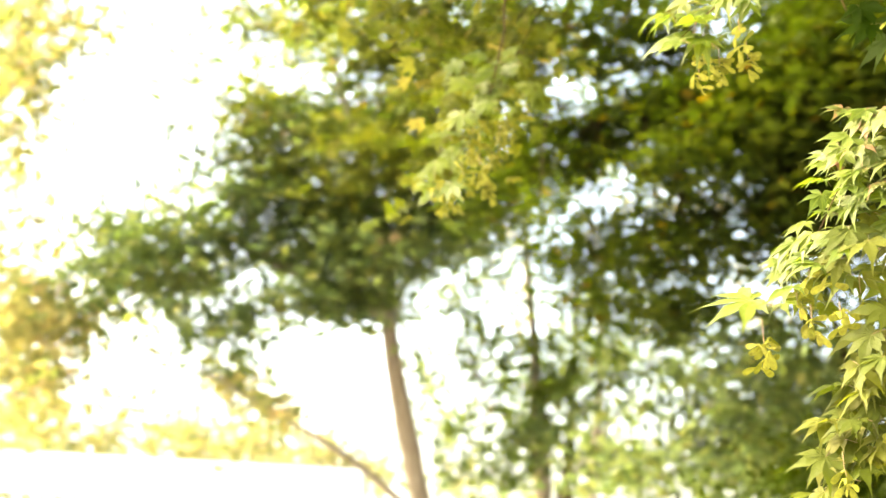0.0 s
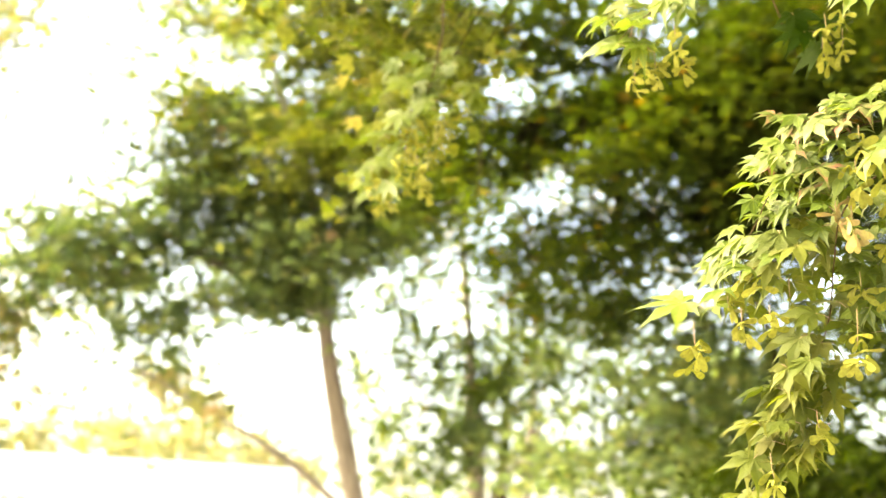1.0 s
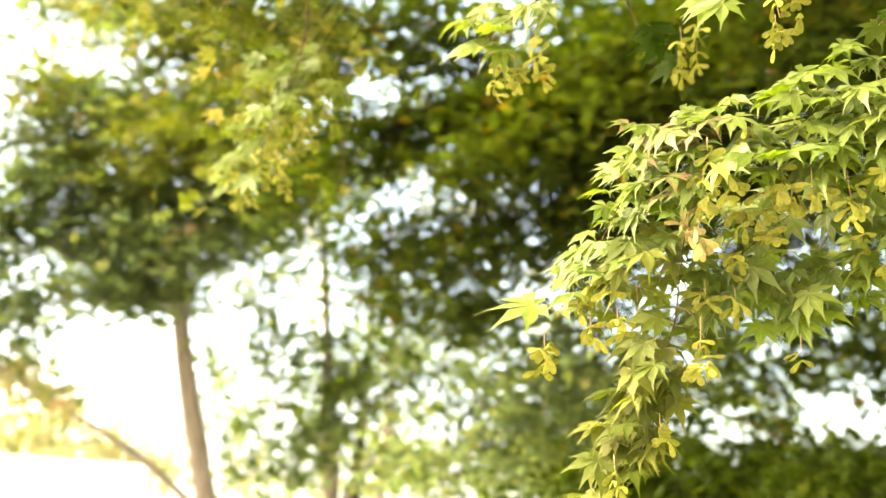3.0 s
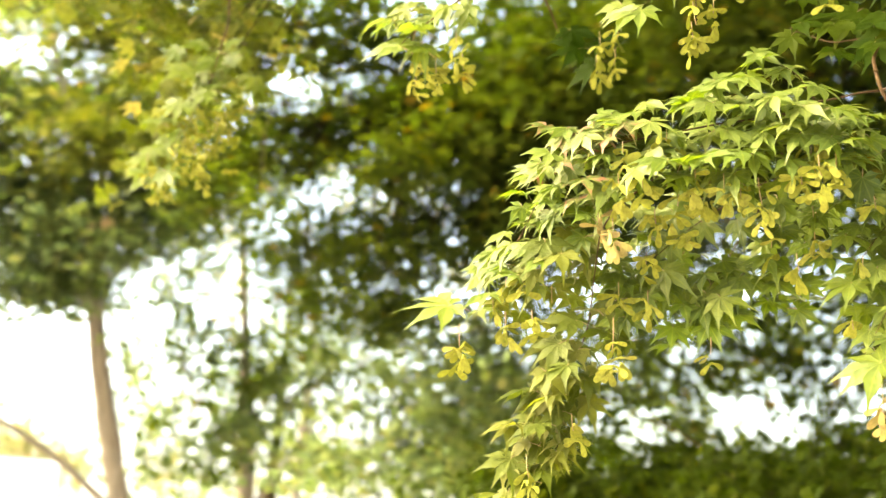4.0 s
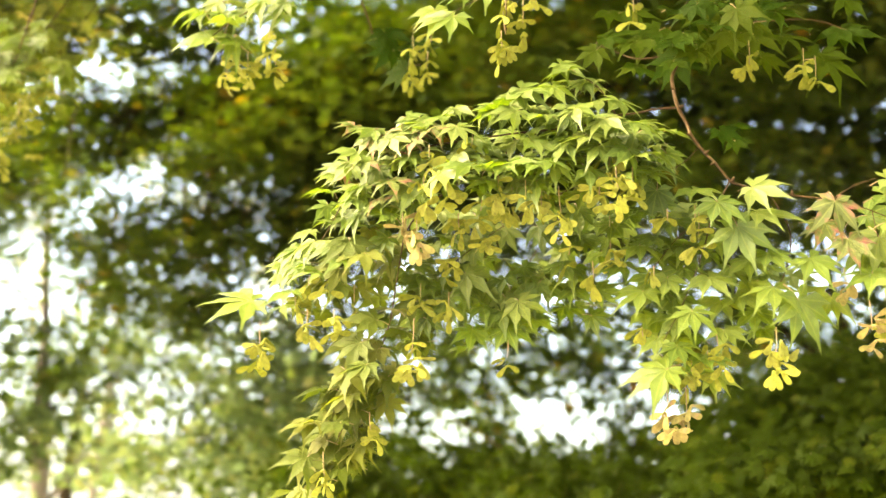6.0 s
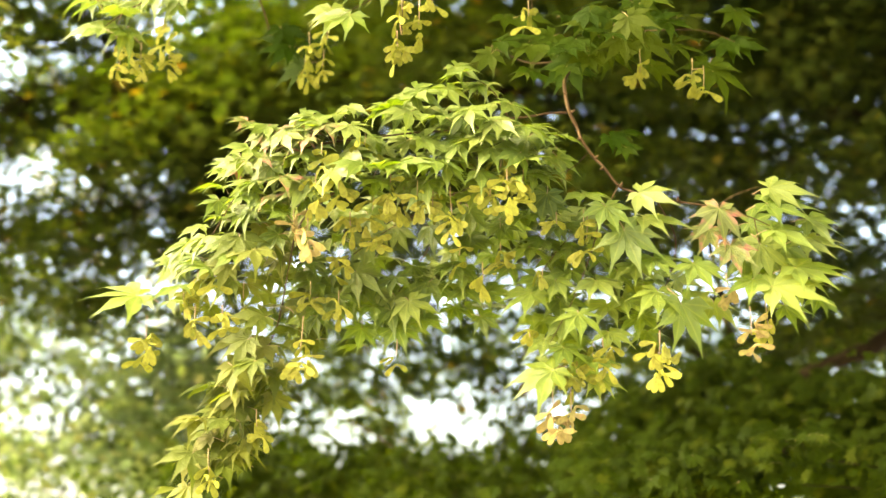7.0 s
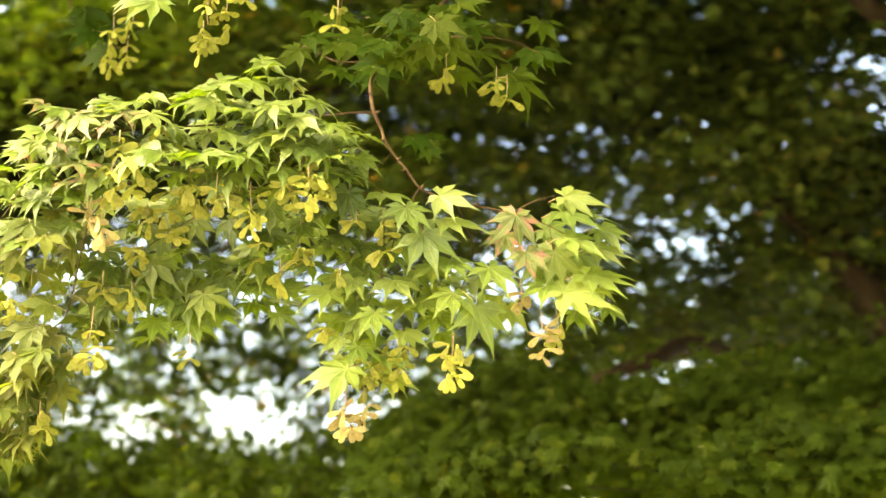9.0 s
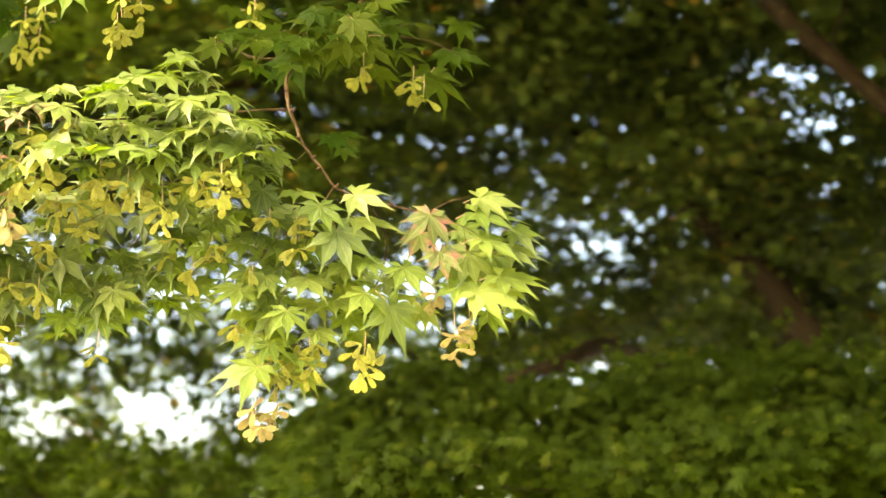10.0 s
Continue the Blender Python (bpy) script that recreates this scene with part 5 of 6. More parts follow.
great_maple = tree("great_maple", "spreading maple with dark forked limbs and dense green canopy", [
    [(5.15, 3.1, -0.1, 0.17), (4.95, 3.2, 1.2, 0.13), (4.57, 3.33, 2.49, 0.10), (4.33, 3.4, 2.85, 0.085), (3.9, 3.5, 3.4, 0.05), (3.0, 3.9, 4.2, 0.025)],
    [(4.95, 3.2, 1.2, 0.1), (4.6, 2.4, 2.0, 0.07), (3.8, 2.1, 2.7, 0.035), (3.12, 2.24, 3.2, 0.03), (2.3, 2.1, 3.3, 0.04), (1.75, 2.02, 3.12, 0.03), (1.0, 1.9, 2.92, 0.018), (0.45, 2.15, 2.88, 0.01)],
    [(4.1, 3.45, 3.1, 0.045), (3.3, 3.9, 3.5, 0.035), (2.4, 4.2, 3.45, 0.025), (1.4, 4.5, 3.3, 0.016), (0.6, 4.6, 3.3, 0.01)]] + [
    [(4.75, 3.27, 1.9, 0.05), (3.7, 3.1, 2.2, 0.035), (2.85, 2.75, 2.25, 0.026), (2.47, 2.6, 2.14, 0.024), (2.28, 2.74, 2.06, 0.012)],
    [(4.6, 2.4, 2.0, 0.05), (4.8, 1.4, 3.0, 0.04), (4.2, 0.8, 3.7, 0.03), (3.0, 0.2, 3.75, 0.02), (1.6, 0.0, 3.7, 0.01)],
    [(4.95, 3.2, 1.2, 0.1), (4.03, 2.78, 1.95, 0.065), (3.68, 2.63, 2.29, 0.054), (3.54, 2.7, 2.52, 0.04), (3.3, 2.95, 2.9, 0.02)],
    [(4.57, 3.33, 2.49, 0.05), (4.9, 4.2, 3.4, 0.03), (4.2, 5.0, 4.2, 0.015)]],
    [(CANOPY_LEFT, 0.033, CROWN_SHADED, 26, (0.0, -0.12), 0.42, 0.3), (CANOPY_MID, 0.033, CROWN_SHADED, 47, (0.0, -0.12), 0.42, 0.3), (CANOPY_LOW, 0.033, CROWN_SHADED, 27, (0.0, -0.12), 0.42, 0.5), (ROOF_LEFT, 0.032, CROWN_SHADED, 29, (0.0, -0.12), 0.42, 0.3), (ROOF_RIGHT, 0.032, CROWN_SHADED, 30, (0.0, -0.12), 0.42, 0.3), (LIGHT_SPRAY, 0.03, CROWN_LIT, 35, (0.0, -0.9)), (GARDEN_GAP, 0.033, CROWN_SHADED, 64, (0.0, -0.12), 0.42, 0.5), (RIGHT_RIM, 0.033, CROWN_SHADED, 66, (0.0, -0.12), 0.42, 0.5), (BACK_FILL, 0.05, CROWN_SHADED, 67, (0.0, -0.12), 0.42, 0.3), (SHADE_THICK, 0.15, CROWN_SHADED, 33), (SHADE_OUTER, 0.14, CROWN_SHADED, 36)])
tree("young_maple", "young maple with green leaves filling the gap below the canopy", [
    [(1.75, 5.15, -0.05, 0.04), (1.7, 5.1, 1.4, 0.025), (1.6, 5.0, 2.1, 0.014), (1.45, 4.95, 2.8, 0.007)],
    [(1.7, 5.1, 1.4, 0.012), (2.1, 4.7, 1.75, 0.007), (2.4, 4.4, 1.95, 0.004)],
    [(1.7, 5.1, 1.4, 0.012), (1.2, 5.2, 1.7, 0.008), (0.9, 5.2, 1.9, 0.004)]],
    [(LOWER_RIGHT, 0.035, CROWN, 28, (0.0, -0.35), 0.75, 0.75), (UNDER_RIM, 0.04, CROWN_SHADED, 65, (0.0, -0.35), 0.75, 0.5)])
# GREEN_LIGHT takes the brighter leaf copy, so lit leaves come from colour
tree("back_tree", "green tree standing further back in the shade", [
    [(4.6, 5.6, -0.1, 0.08), (4.5, 5.5, 1.6, 0.05), (4.3, 5.4, 2.6, 0.03), (4.0, 5.3, 3.6, 0.015)],
    [(4.3, 5.4, 2.6, 0.025), (3.2, 5.8, 3.4, 0.02), (2.0, 6.2, 3.4, 0.01)]],
    [(ROOF_BACK, 0.042, CROWN_SHADED, 31, (0.0, -0.35), 0.75, 0.75), (ROOF_FILL, 0.055, CROWN_SHADED, 44), (GREEN_LIGHT, 0.04, CROWN, 46, (-0.4, -0.5), 0.6, 0.5)])
tree("distant_tree", "distant green tree beyond the garden", [
    [(1.1, 10.3, -0.1, 0.12), (1.1, 10.2, 2.0, 0.06), (1.2, 10.0, 3.2, 0.03), (1.2, 9.9, 4.4, 0.01)]],
    [(FAR_GROVE, 0.055, CROWN, 37, (0.0, -0.35), 0.75, 0.9)], BARK_HAZED)
tree("distant_tree", "distant green tree, its shade put into the leaf colour", [
    [(8.3, 6.3, -0.1, 0.14), (8.2, 6.2, 1.8, 0.09), (8.1, 6.1, 3.0, 0.05), (8.0, 6.0, 4.2, 0.02)]],
    [(FAR_WOOD, 0.058, CROWN_SHADED, 38, (0.0, -0.35), 0.75, 0.5)])
tree("golden_tree", "far tree, sunlit spots put into warm yellow and orange leaves", [
    [(1.2, 13.6, -0.1, 0.12), (1.2, 13.5, 2.0, 0.08), (1.3, 13.2, 3.6, 0.05), (1.4, 13.0, 5.4, 0.02)]],
    [(DISTANT_GOLD, 0.06, CROWN_GOLD_LIT, 42)])
low_maple = tree("low_maple", "low maple with a layered bank of small green leaves", [
    [(3.3, 3.05, -0.05, 0.08), (3.15, 2.95, 0.8, 0.06), (2.9, 2.75, 1.35, 0.026), (2.3, 2.23, 1.66, 0.011)],
    [(3.15, 2.95, 0.8, 0.034), (2.35, 3.1, 1.37, 0.015), (1.78, 3.3, 1.56, 0.007)],
    [(2.9, 2.75, 1.35, 0.024), (2.6, 2.1, 1.5, 0.014), (2.35, 1.7, 1.66, 0.007)]],
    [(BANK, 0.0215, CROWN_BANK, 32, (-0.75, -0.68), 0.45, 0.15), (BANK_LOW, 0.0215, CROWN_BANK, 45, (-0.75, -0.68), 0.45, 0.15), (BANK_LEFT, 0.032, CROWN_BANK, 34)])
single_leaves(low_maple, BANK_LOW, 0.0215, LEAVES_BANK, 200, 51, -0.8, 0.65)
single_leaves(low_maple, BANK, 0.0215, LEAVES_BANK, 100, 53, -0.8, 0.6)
single_leaves(great_maple, LIGHT_SPRAY, 0.033, LEAVES_FRESH_DIM, 200, 52)


# ---- the near maple branch ----
branch_at = pose(0.598, 1.182, 1.857, 105.249, -0.053, -25.466)
rng = random.Random(7)
branch = thing("maple_branch", "low maple branch with yellow-green leaves and winged seeds", "branch", branch_at)
left_branch = thing("maple_branch", "hanging maple spray with yellow seed bunches, slightly out of focus", "branch", branch_at)
far_branch = thing("maple_branch", "drooping maple spray with yellow-green leaves and seeds", "branch", branch_at)
twig(branch, [(68.1, 88.9, -154, 0.47), (31.6, 43.4, -40, 0.39), (25.3, 33.5, -36, 0.26), (19.9, 27, -27, 0.22), (15.5, 22, -15, 0.21), (13.4, 18.6, -7, 0.21), (13.1, 16.7, -4, 0.21), (13.4, 14.7, -3, 0.21), (14.3, 12.8, -3, 0.19), (14.7, 11.4, -2, 0.19), (16, 9.6, -2, 0.18), (16.8, 8.6, -1, 0.17), (18.4, 6.6, -1, 0.16), (19.5, 6.1, -1, 0.15), (22, 5.2, 1, 0.12), (28.1, 4.3, 1, 0.09), (32.2, 3.1, 1, 0.06), (37.5, 0.6, 0, 0.04)])
twig(branch, [(28.1, 4.3, 1, 0.06), (30.5, 5.7, 1, 0.05), (32.8, 6.4, 1, 0.04)])
twig(branch, [(13.3, 14.6, -4, 0.16), (11.2, 14.4, -3, 0.11), (8.7, 13.9, -2, 0.1), (5.8, 13.7, -3, 0.1), (3.3, 12.7, -2, 0.09), (-2.6, 12.2, -1, 0.1), (-7.9, 11.5, 0, 0.09), (-13.1, 10.7, 1, 0.08), (-17.8, 8.8, 1, 0.07), (-21.4, 5.7, 0, 0.06), (-24, 1.8, -1, 0.05), (-26.9, -1.7, -1, 0.04), (-29.4, -4.4, 0, 0.03)])
twig(branch, [(7, 13.9, -3, 0.08), (5.2, 17, -4, 0.06), (2.2, 19.1, -5, 0.03)])
twig(branch, [(-1.4, 12.2, -3, 0.1), (-7.5, 8.5, -4, 0.09), (-12.2, 5.4, -2, 0.09), (-15.1, 2.4, -1, 0.08), (-16.5, -2.3, -3, 0.07), (-17.6, -8.3, -2, 0.07), (-20.4, -14.2, -1, 0.05), (-23.5, -20.3, -2, 0.04), (-26.2, -24.7, -2, 0.03)])
twig(branch, [(4, 13, -4, 0.09), (2.9, 6.9, -8, 0.08), (-1.5, 0.1, -8, 0.06), (-5.8, -6.1, -6, 0.04), (-7.6, -9.2, -6, 0.03)])
twig(branch, [(2.9, 6.9, -8, 0.06), (-5.2, 2.6, -8, 0.05), (-11.3, -1.8, -6, 0.04), (-15, -4.9, -6, 0.03)])
twig(branch, [(18.4, 6.6, -1, 0.1), (16.4, 3, 0, 0.08), (15.4, -0.5, 0, 0.07), (13.2, -5.8, 1, 0.05), (9.6, -12.1, 2, 0.03)])
twig(branch, [(22, 5.2, 1, 0.07), (24, 1.2, 1, 0.06), (23.3, -2.8, 2, 0.05), (21.4, -5.7, 3, 0.03)])
twig(branch, [(16.4, 3, 0, 0.06), (12.9, 0.7, -2, 0.05), (8.7, -4.7, -2, 0.04), (6.4, -6.3, -3, 0.03)])
twig(branch, [(32.2, 3.1, 1, 0.05), (32.8, -0.5, 1, 0.04), (32.5, -4.3, 1, 0.03)])
twig(branch, [(15.3, 10.1, -2, 0.05), (13.7, 8.6, -1, 0.04), (11.8, 7.7, 0, 0.02)])
twig(branch, [(13.7, 8.6, -1, 0.03), (12.8, 8, -1, 0.02)])
twig(branch, [(15.5, 22, -15, 0.1), (10.1, 21.3, -14, 0.08), (6.5, 23.7, -20, 0.05), (5.1, 23, -20, 0.03)])
twig(branch, [(19.9, 27, -27, 0.11), (24.7, 25.4, -16, 0.09), (30.4, 25.7, -18, 0.06), (34.4, 24.4, -18, 0.04)])
twig(branch, [(25.3, 33.5, -36, 0.1), (7.5, 32.3, -13, 0.09), (-2.8, 30.4, -10, 0.08), (-7.8, 27.9, -10, 0.05), (-11.6, 26, -10, 0.03)])
twig(branch, [(7.5, 32.3, -13, 0.06), (10.1, 28.6, -14, 0.04), (9.7, 26.3, -12, 0.03)])
twig(branch, [(-2.8, 30.4, -10, 0.05), (-4.3, 27.5, -8, 0.04), (-4.5, 23.7, -8, 0.03)])
twig(left_branch, [(5.5, 81, -107.2, 0.31), (-26.2, 38.2, -29.3, 0.21), (-32.1, 33, -24.6, 0.16), (-36.2, 30.1, -22.8, 0.11), (-39.3, 27.8, -21.5, 0.06), (-41.6, 26.1, -21.6, 0.03)])
twig(left_branch, [(-26.2, 38.2, -29.3, 0.13), (-24.5, 32.8, -41.3, 0.1), (-23.2, 27.6, -43.1, 0.06), (-22.3, 24.6, -44.7, 0.03)])
twig(far_branch, [(-54.9, 77.5, -105.1, 0.31), (-78.6, 52.8, -75.4, 0.23), (-82.8, 40.4, -71.6, 0.17), (-85.3, 30.9, -68.6, 0.11), (-88.8, 23.6, -65, 0.07), (-93.1, 16.6, -63.2, 0.03)])

# bud scars and spurs along the bare twig
for u, v, w, a in [(13.2, 16.5, -3.6, 2.6), (13.6, 14.5, -2.8, 0.4), (14.6, 11.5, -1.8, 2.9), (16, 9.5, -1.6, 0.7), (16.8, 8.5, -0.8, 3.6), (18.6, 6.5, -0.6, 1.2), (24.3, 4.9, 1.2, 1.7)]:
    twig(branch, [(u, v, w, 0.2), (u + 0.25 * math.cos(a), v + 0.25 * math.sin(a), w + 0.1, 0.14), (u + 0.5 * math.cos(a), v + 0.5 * math.sin(a), w + 0.15, 0.04)], None, "bud")
# crest
spray(branch, LEAVES, [(7.1, 15.1, 0, 4.3), (2.2, 19, -4, 3.7), (4.8, 17.9, -6, 3), (-2.6, 16, 2, 4.1), (-5.4, 14.1, 3, 3.7), (-9.4, 12.5, 4, 3.7), (0.1, 14.6, -2, 3.7), (3.8, 13.2, 3, 3.9), (-0.4, 12.7, 0, 3.8), (3.7, 11.1, 5, 4), (8.8, 11.5, 2, 3.8), (12, 12, -2, 3.7), (8.3, 8.9, 5, 4.2), (-0.8, 8.8, 6, 4.8), (-4.7, 8.4, 6, 4.1), (-7.8, 8.4, 7, 4)],
      17, -5, rng, (1, 2, 3, 7), fill=3.2)
# crest, front
spray(branch, LEAVES, [(-3.2, 13.8, 5, 3.7), (-0.3, 13.3, 5, 3.7), (2.5, 13.9, 5, 3.7), (5.4, 12.8, 5, 3.7), (8.2, 12.3, 5, 3.7), (-2.0, 11.0, 5, 3.7), (1.4, 10.5, 5, 3.7), (4.8, 10.1, 5, 3.7), (7.7, 9.6, 5, 3.7), (0.3, 8.4, 5, 3.7), (3.7, 7.8, 5, 3.7), (7.1, 7.3, 5, 3.7)],
      24, 2, rng, (1, 2, 3, 7), fill=0.8)
# crest low
spray(branch, LEAVES, [(-7.3, 11.2, 0, 3.3), (-3.8, 11.4, -2, 3.3), (-0.2, 10.8, -3, 3), (5.2, 10.2, 0, 3.3), (-9.4, 9.9, 4, 3.5), (-10.8, 7.8, 7, 3.8), (3.9, 7, 0, 3.4), (7, 7.4, 3, 3.2), (-12.9, 10.3, 3, 3.1), (-13.8, 6.3, 5, 3.5), (-10.8, 6.8, 0, 3.3), (-6.8, 7, 4, 3.3), (-2.8, 7.1, 3, 3.4), (0.9, 7.2, 1, 3.1)],
      20, -15, rng, (1, 2, 3, 7), fill=2.6)
# crest tip, some leaves blushed
spray(branch, LEAVES, [(-23.2, 8.4, -3, 2.8), (-19.8, 10.3, 3, 3.5), (-18.5, 11.8, 0, 3.4), (-17.5, 8.6, 3, 3.4), (-16.2, 11.6, 4, 3.6), (-15.3, 12, 2, 3.3), (-14.1, 9.6, 5, 3.1), (-12.9, 13.2, 2, 3.6), (-10.8, 13.9, 1, 3.3)],
      19, -22, rng, (1, 2, 3, 7), fill=2.2)
spray(branch, LEAVES_BLUSH, [(-20.8, 8.5, 0, 3.3), (-18.8, 9.2, 4, 3.3), (-18.2, 12.1, 2, 3.8), (-16.4, 10.3, 3, 3.2), (-16.1, 7.2, 5, 3.7), (-15.2, 12.4, 3, 3.9), (-13.6, 11.1, 5, 3.4), (-12, 12.6, 3, 3.4)],
      20, -25, rng, (1, 2, 3), fill=0.7)
# flank
spray(branch, LEAVES, [(-22.9, 6.4, 0, 3.4), (-23.7, 5.1, -2, 3.3), (-20.1, 5.5, 3, 3.2), (-18.8, 6.8, 4, 3.3), (-22.5, 3.1, 0, 3.3), (-19.7, 4, 2, 3.1), (-17.4, 5.1, 4, 3.2), (-24.9, 1.2, 0, 3.4), (-27.2, 0.5, -3, 3.2), (-22.8, 0.5, 3, 3.6), (-20.8, -0.6, 4, 3.2), (-25.8, -0.9, 0, 3.3), (-28.4, -2.1, -3, 3.1), (-27.4, -3.9, 0, 3.8), (-23.9, -2, 2, 3.4), (-16.1, 3.6, 5, 3.3)],
      24, -50, rng, (2, 3, 5, 7), fill=1.4)
# flank low, in the dimmer leaf colour
spray(branch, LEAVES_FRESH_DIM, [(-19, -0.1, 4, 4.2), (-19, 2.3, 0, 3.4), (-22, -1.6, 2, 3.3), (-20.7, -3.8, -2, 3.1), (-17.2, -0.8, -4, 3.4), (-16.2, 1.3, -6, 3.6), (-18.6, -3, -5, 3.3), (-26.1, -4.8, -3, 3)],
      34, -25, rng, (1, 2, 3), fill=1.7)
# drape, its weaker light put into the leaf colour
spray(branch, LEAVES_FRESH_DIM, [(-16.4, -6.1, 0, 3.7), (-18.2, -7, 2, 3.6), (-15.8, -8.5, -3, 3.4), (-20, -9.3, 2, 3.9), (-18.3, -10.1, 0, 4), (-21.6, -12.1, 2, 3.9), (-19.1, -11.4, 4, 3.8), (-17.6, -13.2, -2, 3.3), (-23.7, -14.2, 0, 3.7), (-21.1, -14.6, 2, 3.6), (-18.8, -15, -2, 3.3)],
      24, -45, rng, (2, 3, 5, 7), fill=1.4)
# drape, behind
spray(branch, LEAVES_FRESH_DIM, [(-21.3, -12.1, -1, 3.5), (-19.0, -13.2, -1, 3.5), (-23.0, -14.4, -1, 3.5), (-20.7, -16.2, -1, 3.5), (-17.8, -15.6, -1, 3.5), (-22.4, -18.0, -1, 3.5), (-19.5, -18.6, -1, 3.5), (-24.2, -19.8, -1, 3.5), (-21.2, -20.9, -1, 3.5), (-25.9, -18.0, -1, 3.5), (-23.0, -22.7, -1, 3.5), (-26.5, -21.5, -1, 3.5)],
      26, -45, rng, (2, 3, 5, 7), fill=0.5)
# drape tip
spray(branch, LEAVES_FRESH_DIM, [(-20.3, -16.5, 0, 3.7), (-22.2, -17.5, 2, 3.6), (-25.4, -17.7, 0, 3.7), (-23.4, -20.4, -2, 3.3), (-26.1, -21.3, 0, 4), (-21.7, -21.1, -3, 3.4), (-20.1, -19.9, -4, 3.4), (-24.6, -24, -2, 3.3), (-26.6, -24.8, 0, 3.7), (-21.5, -23.1, -4, 3.1)],
      24, -55, rng, (2, 3, 5, 7), fill=0.7)
# inner
spray(branch, LEAVES, [(-11.2, 1.3, -5, 3.6), (-8.3, 0.6, -7, 3.6), (-13.8, -2.5, -6, 3.9), (-9.4, -2.5, -5, 4.2), (-5.2, -3.1, -6, 3.9), (-1.4, -2.6, -8, 3.6), (-11.2, -4.9, -4, 3.8), (-7.6, -6.2, -5, 3.8), (-3.7, -5.5, -3, 4.2), (-5, -8.4, -4, 3.8), (-8.8, -8.6, -5, 3.6), (-1.4, -7.3, -6, 3.6), (1.1, -1.8, -5, 3.8), (2.9, 1.3, -8, 3.9), (-15, -5, -6, 3.6), (2.3, -4.4, -6, 3.6), (-13.7, -3.6, -5, 3.8), (-11.3, -1.8, -6, 3.8)] + [(-8.2, -3.9, -6, 3.8), (-11.2, -6, -5, 3.4), (-5.2, -5.2, -6, 3.6), (-1.5, -3.6, -6, 3.8), (2.2, -3, -5, 3.8), (4.6, -4.8, -5, 3.6), (-14.9, -1.3, -5, 3.6)],
      28, 0, rng, (1, 2, 3, 6), fill=1.8)
# inner top
spray(branch, LEAVES, [(-1.5, 2.4, -7, 3.6), (-5.2, 2.4, -8, 3.2), (-8.2, 3.7, -6, 3.6), (-11.9, 4.2, -6, 3.4), (6, 1, -9, 3.5), (-15.1, 3.8, -7, 3.3), (2.8, 4.3, -7, 3.5), (-1.5, 5.5, -6, 3.3), (-5.8, 4.9, -6, 3.3), (6.6, 4.3, -8, 3.3), (-13.7, -7.3, -5, 3.1), (4.1, -7.4, -7, 3)],
      42, 10, rng, (1, 2, 3), fill=1.6)
# fork: (right, up, out, length, tilt, turn, roll)
set_leaves(branch, LEAVES, [(10.9, 5.8, -1, 3.9, 62, -15, 0), (14.4, 5.7, 1, 3.9, 12, 30, 0), (20.0, 5.7, 3, 4.0, 42, 62, -10), (16.4, 4.3, 4, 4.3, 38, 12, 0), (20.6, 3.2, 2, 4.7, 16, 66, 0), (18.3, 1.9, 4, 4.9, 68, 14, 0), (10.5, 1.0, -2, 3.8, 18, -18, 0), (11.8, -1.0, -4, 3.6, 30, 20, 0), (21.4, -0.9, 3, 4.3, 22, 14, 0), (25.3, -1.5, 4, 4.3, 36, 18, 10)], rng)
set_leaves(branch, LEAVES, [(21.7, -4.3, 4, 4.6, 30, -4, 0), (15.8, -3.3, 1, 4.2, 22, 24, 0), (11.6, -3.3, 1, 4.0, 26, -14, 0), (9.1, -4.6, 1, 4.3, 26, -48, -10), (13.6, -6.5, 5, 4.2, 32, 2, 0), (20.0, -1.6, 0, 3.8, 30, -10, 0), (18.8, -5.2, 0, 3.8, 28, 30, 0), (7.4, -1.8, -4, 3.6, 24, -30, 0), (6.4, 2.5, -4, 3.6, 30, -10, 0), (8.5, 3.4, -3, 3.4, 20, -30, 0)], rng)
# fork low: (right, up, out, length, tilt, turn, roll)
set_leaves(branch, LEAVES, [(12.3, -10.1, 3, 3.8, 24, 10, 0), (11.1, -12.3, 4, 5.1, 36, -56, -12), (15.1, -11.1, 2, 3.7, 20, 35, 0), (10.5, -9.3, 1, 3.6, 30, -40, 0), (17.3, -8.7, 0, 3.6, 26, 20, 0), (23.9, -5.5, 5, 5.3, 76, 26, 30), (12.6, -7.3, 0, 3.6, 40, -10, 0)], rng)
# end: (right, up, out, length, tilt, turn, roll)
set_leaves(branch, LEAVES, [(33.5, 6.2, 2, 4.5, 36, 84, 0), (33.0, 4.6, 3, 5.6, 26, 78, 0), (33.3, 1.9, 4, 5.1, 22, 80, 0), (36.9, 0.9, 2, 4.6, 26, 66, 0), (35.9, -1.9, 3, 5.8, 24, 68, 0), (33.0, -3.8, 5, 5.9, 32, 60, 0), (32.8, 0.5, 1, 4.7, 62, 14, 0), (37.6, 3.0, 1, 4.2, 30, 60, 0), (31.6, -3.2, 3, 4.2, 28, -20, 0), (31.8, -0.6, -1, 4.0, 50, -10, 0), (35.3, -5.9, 1, 3.7, 40, 40, 0)], rng)
# end blush: (right, up, out, length, tilt, turn, roll)
set_leaves(branch, LEAVES_BLUSH, [(28.1, 4.1, 3, 4.3, 62, 2, 8), (29.3, 0.3, 3, 3.9, 50, 14, 0), (27.5, 2.0, 1, 3.6, 46, -20, 0)], rng)
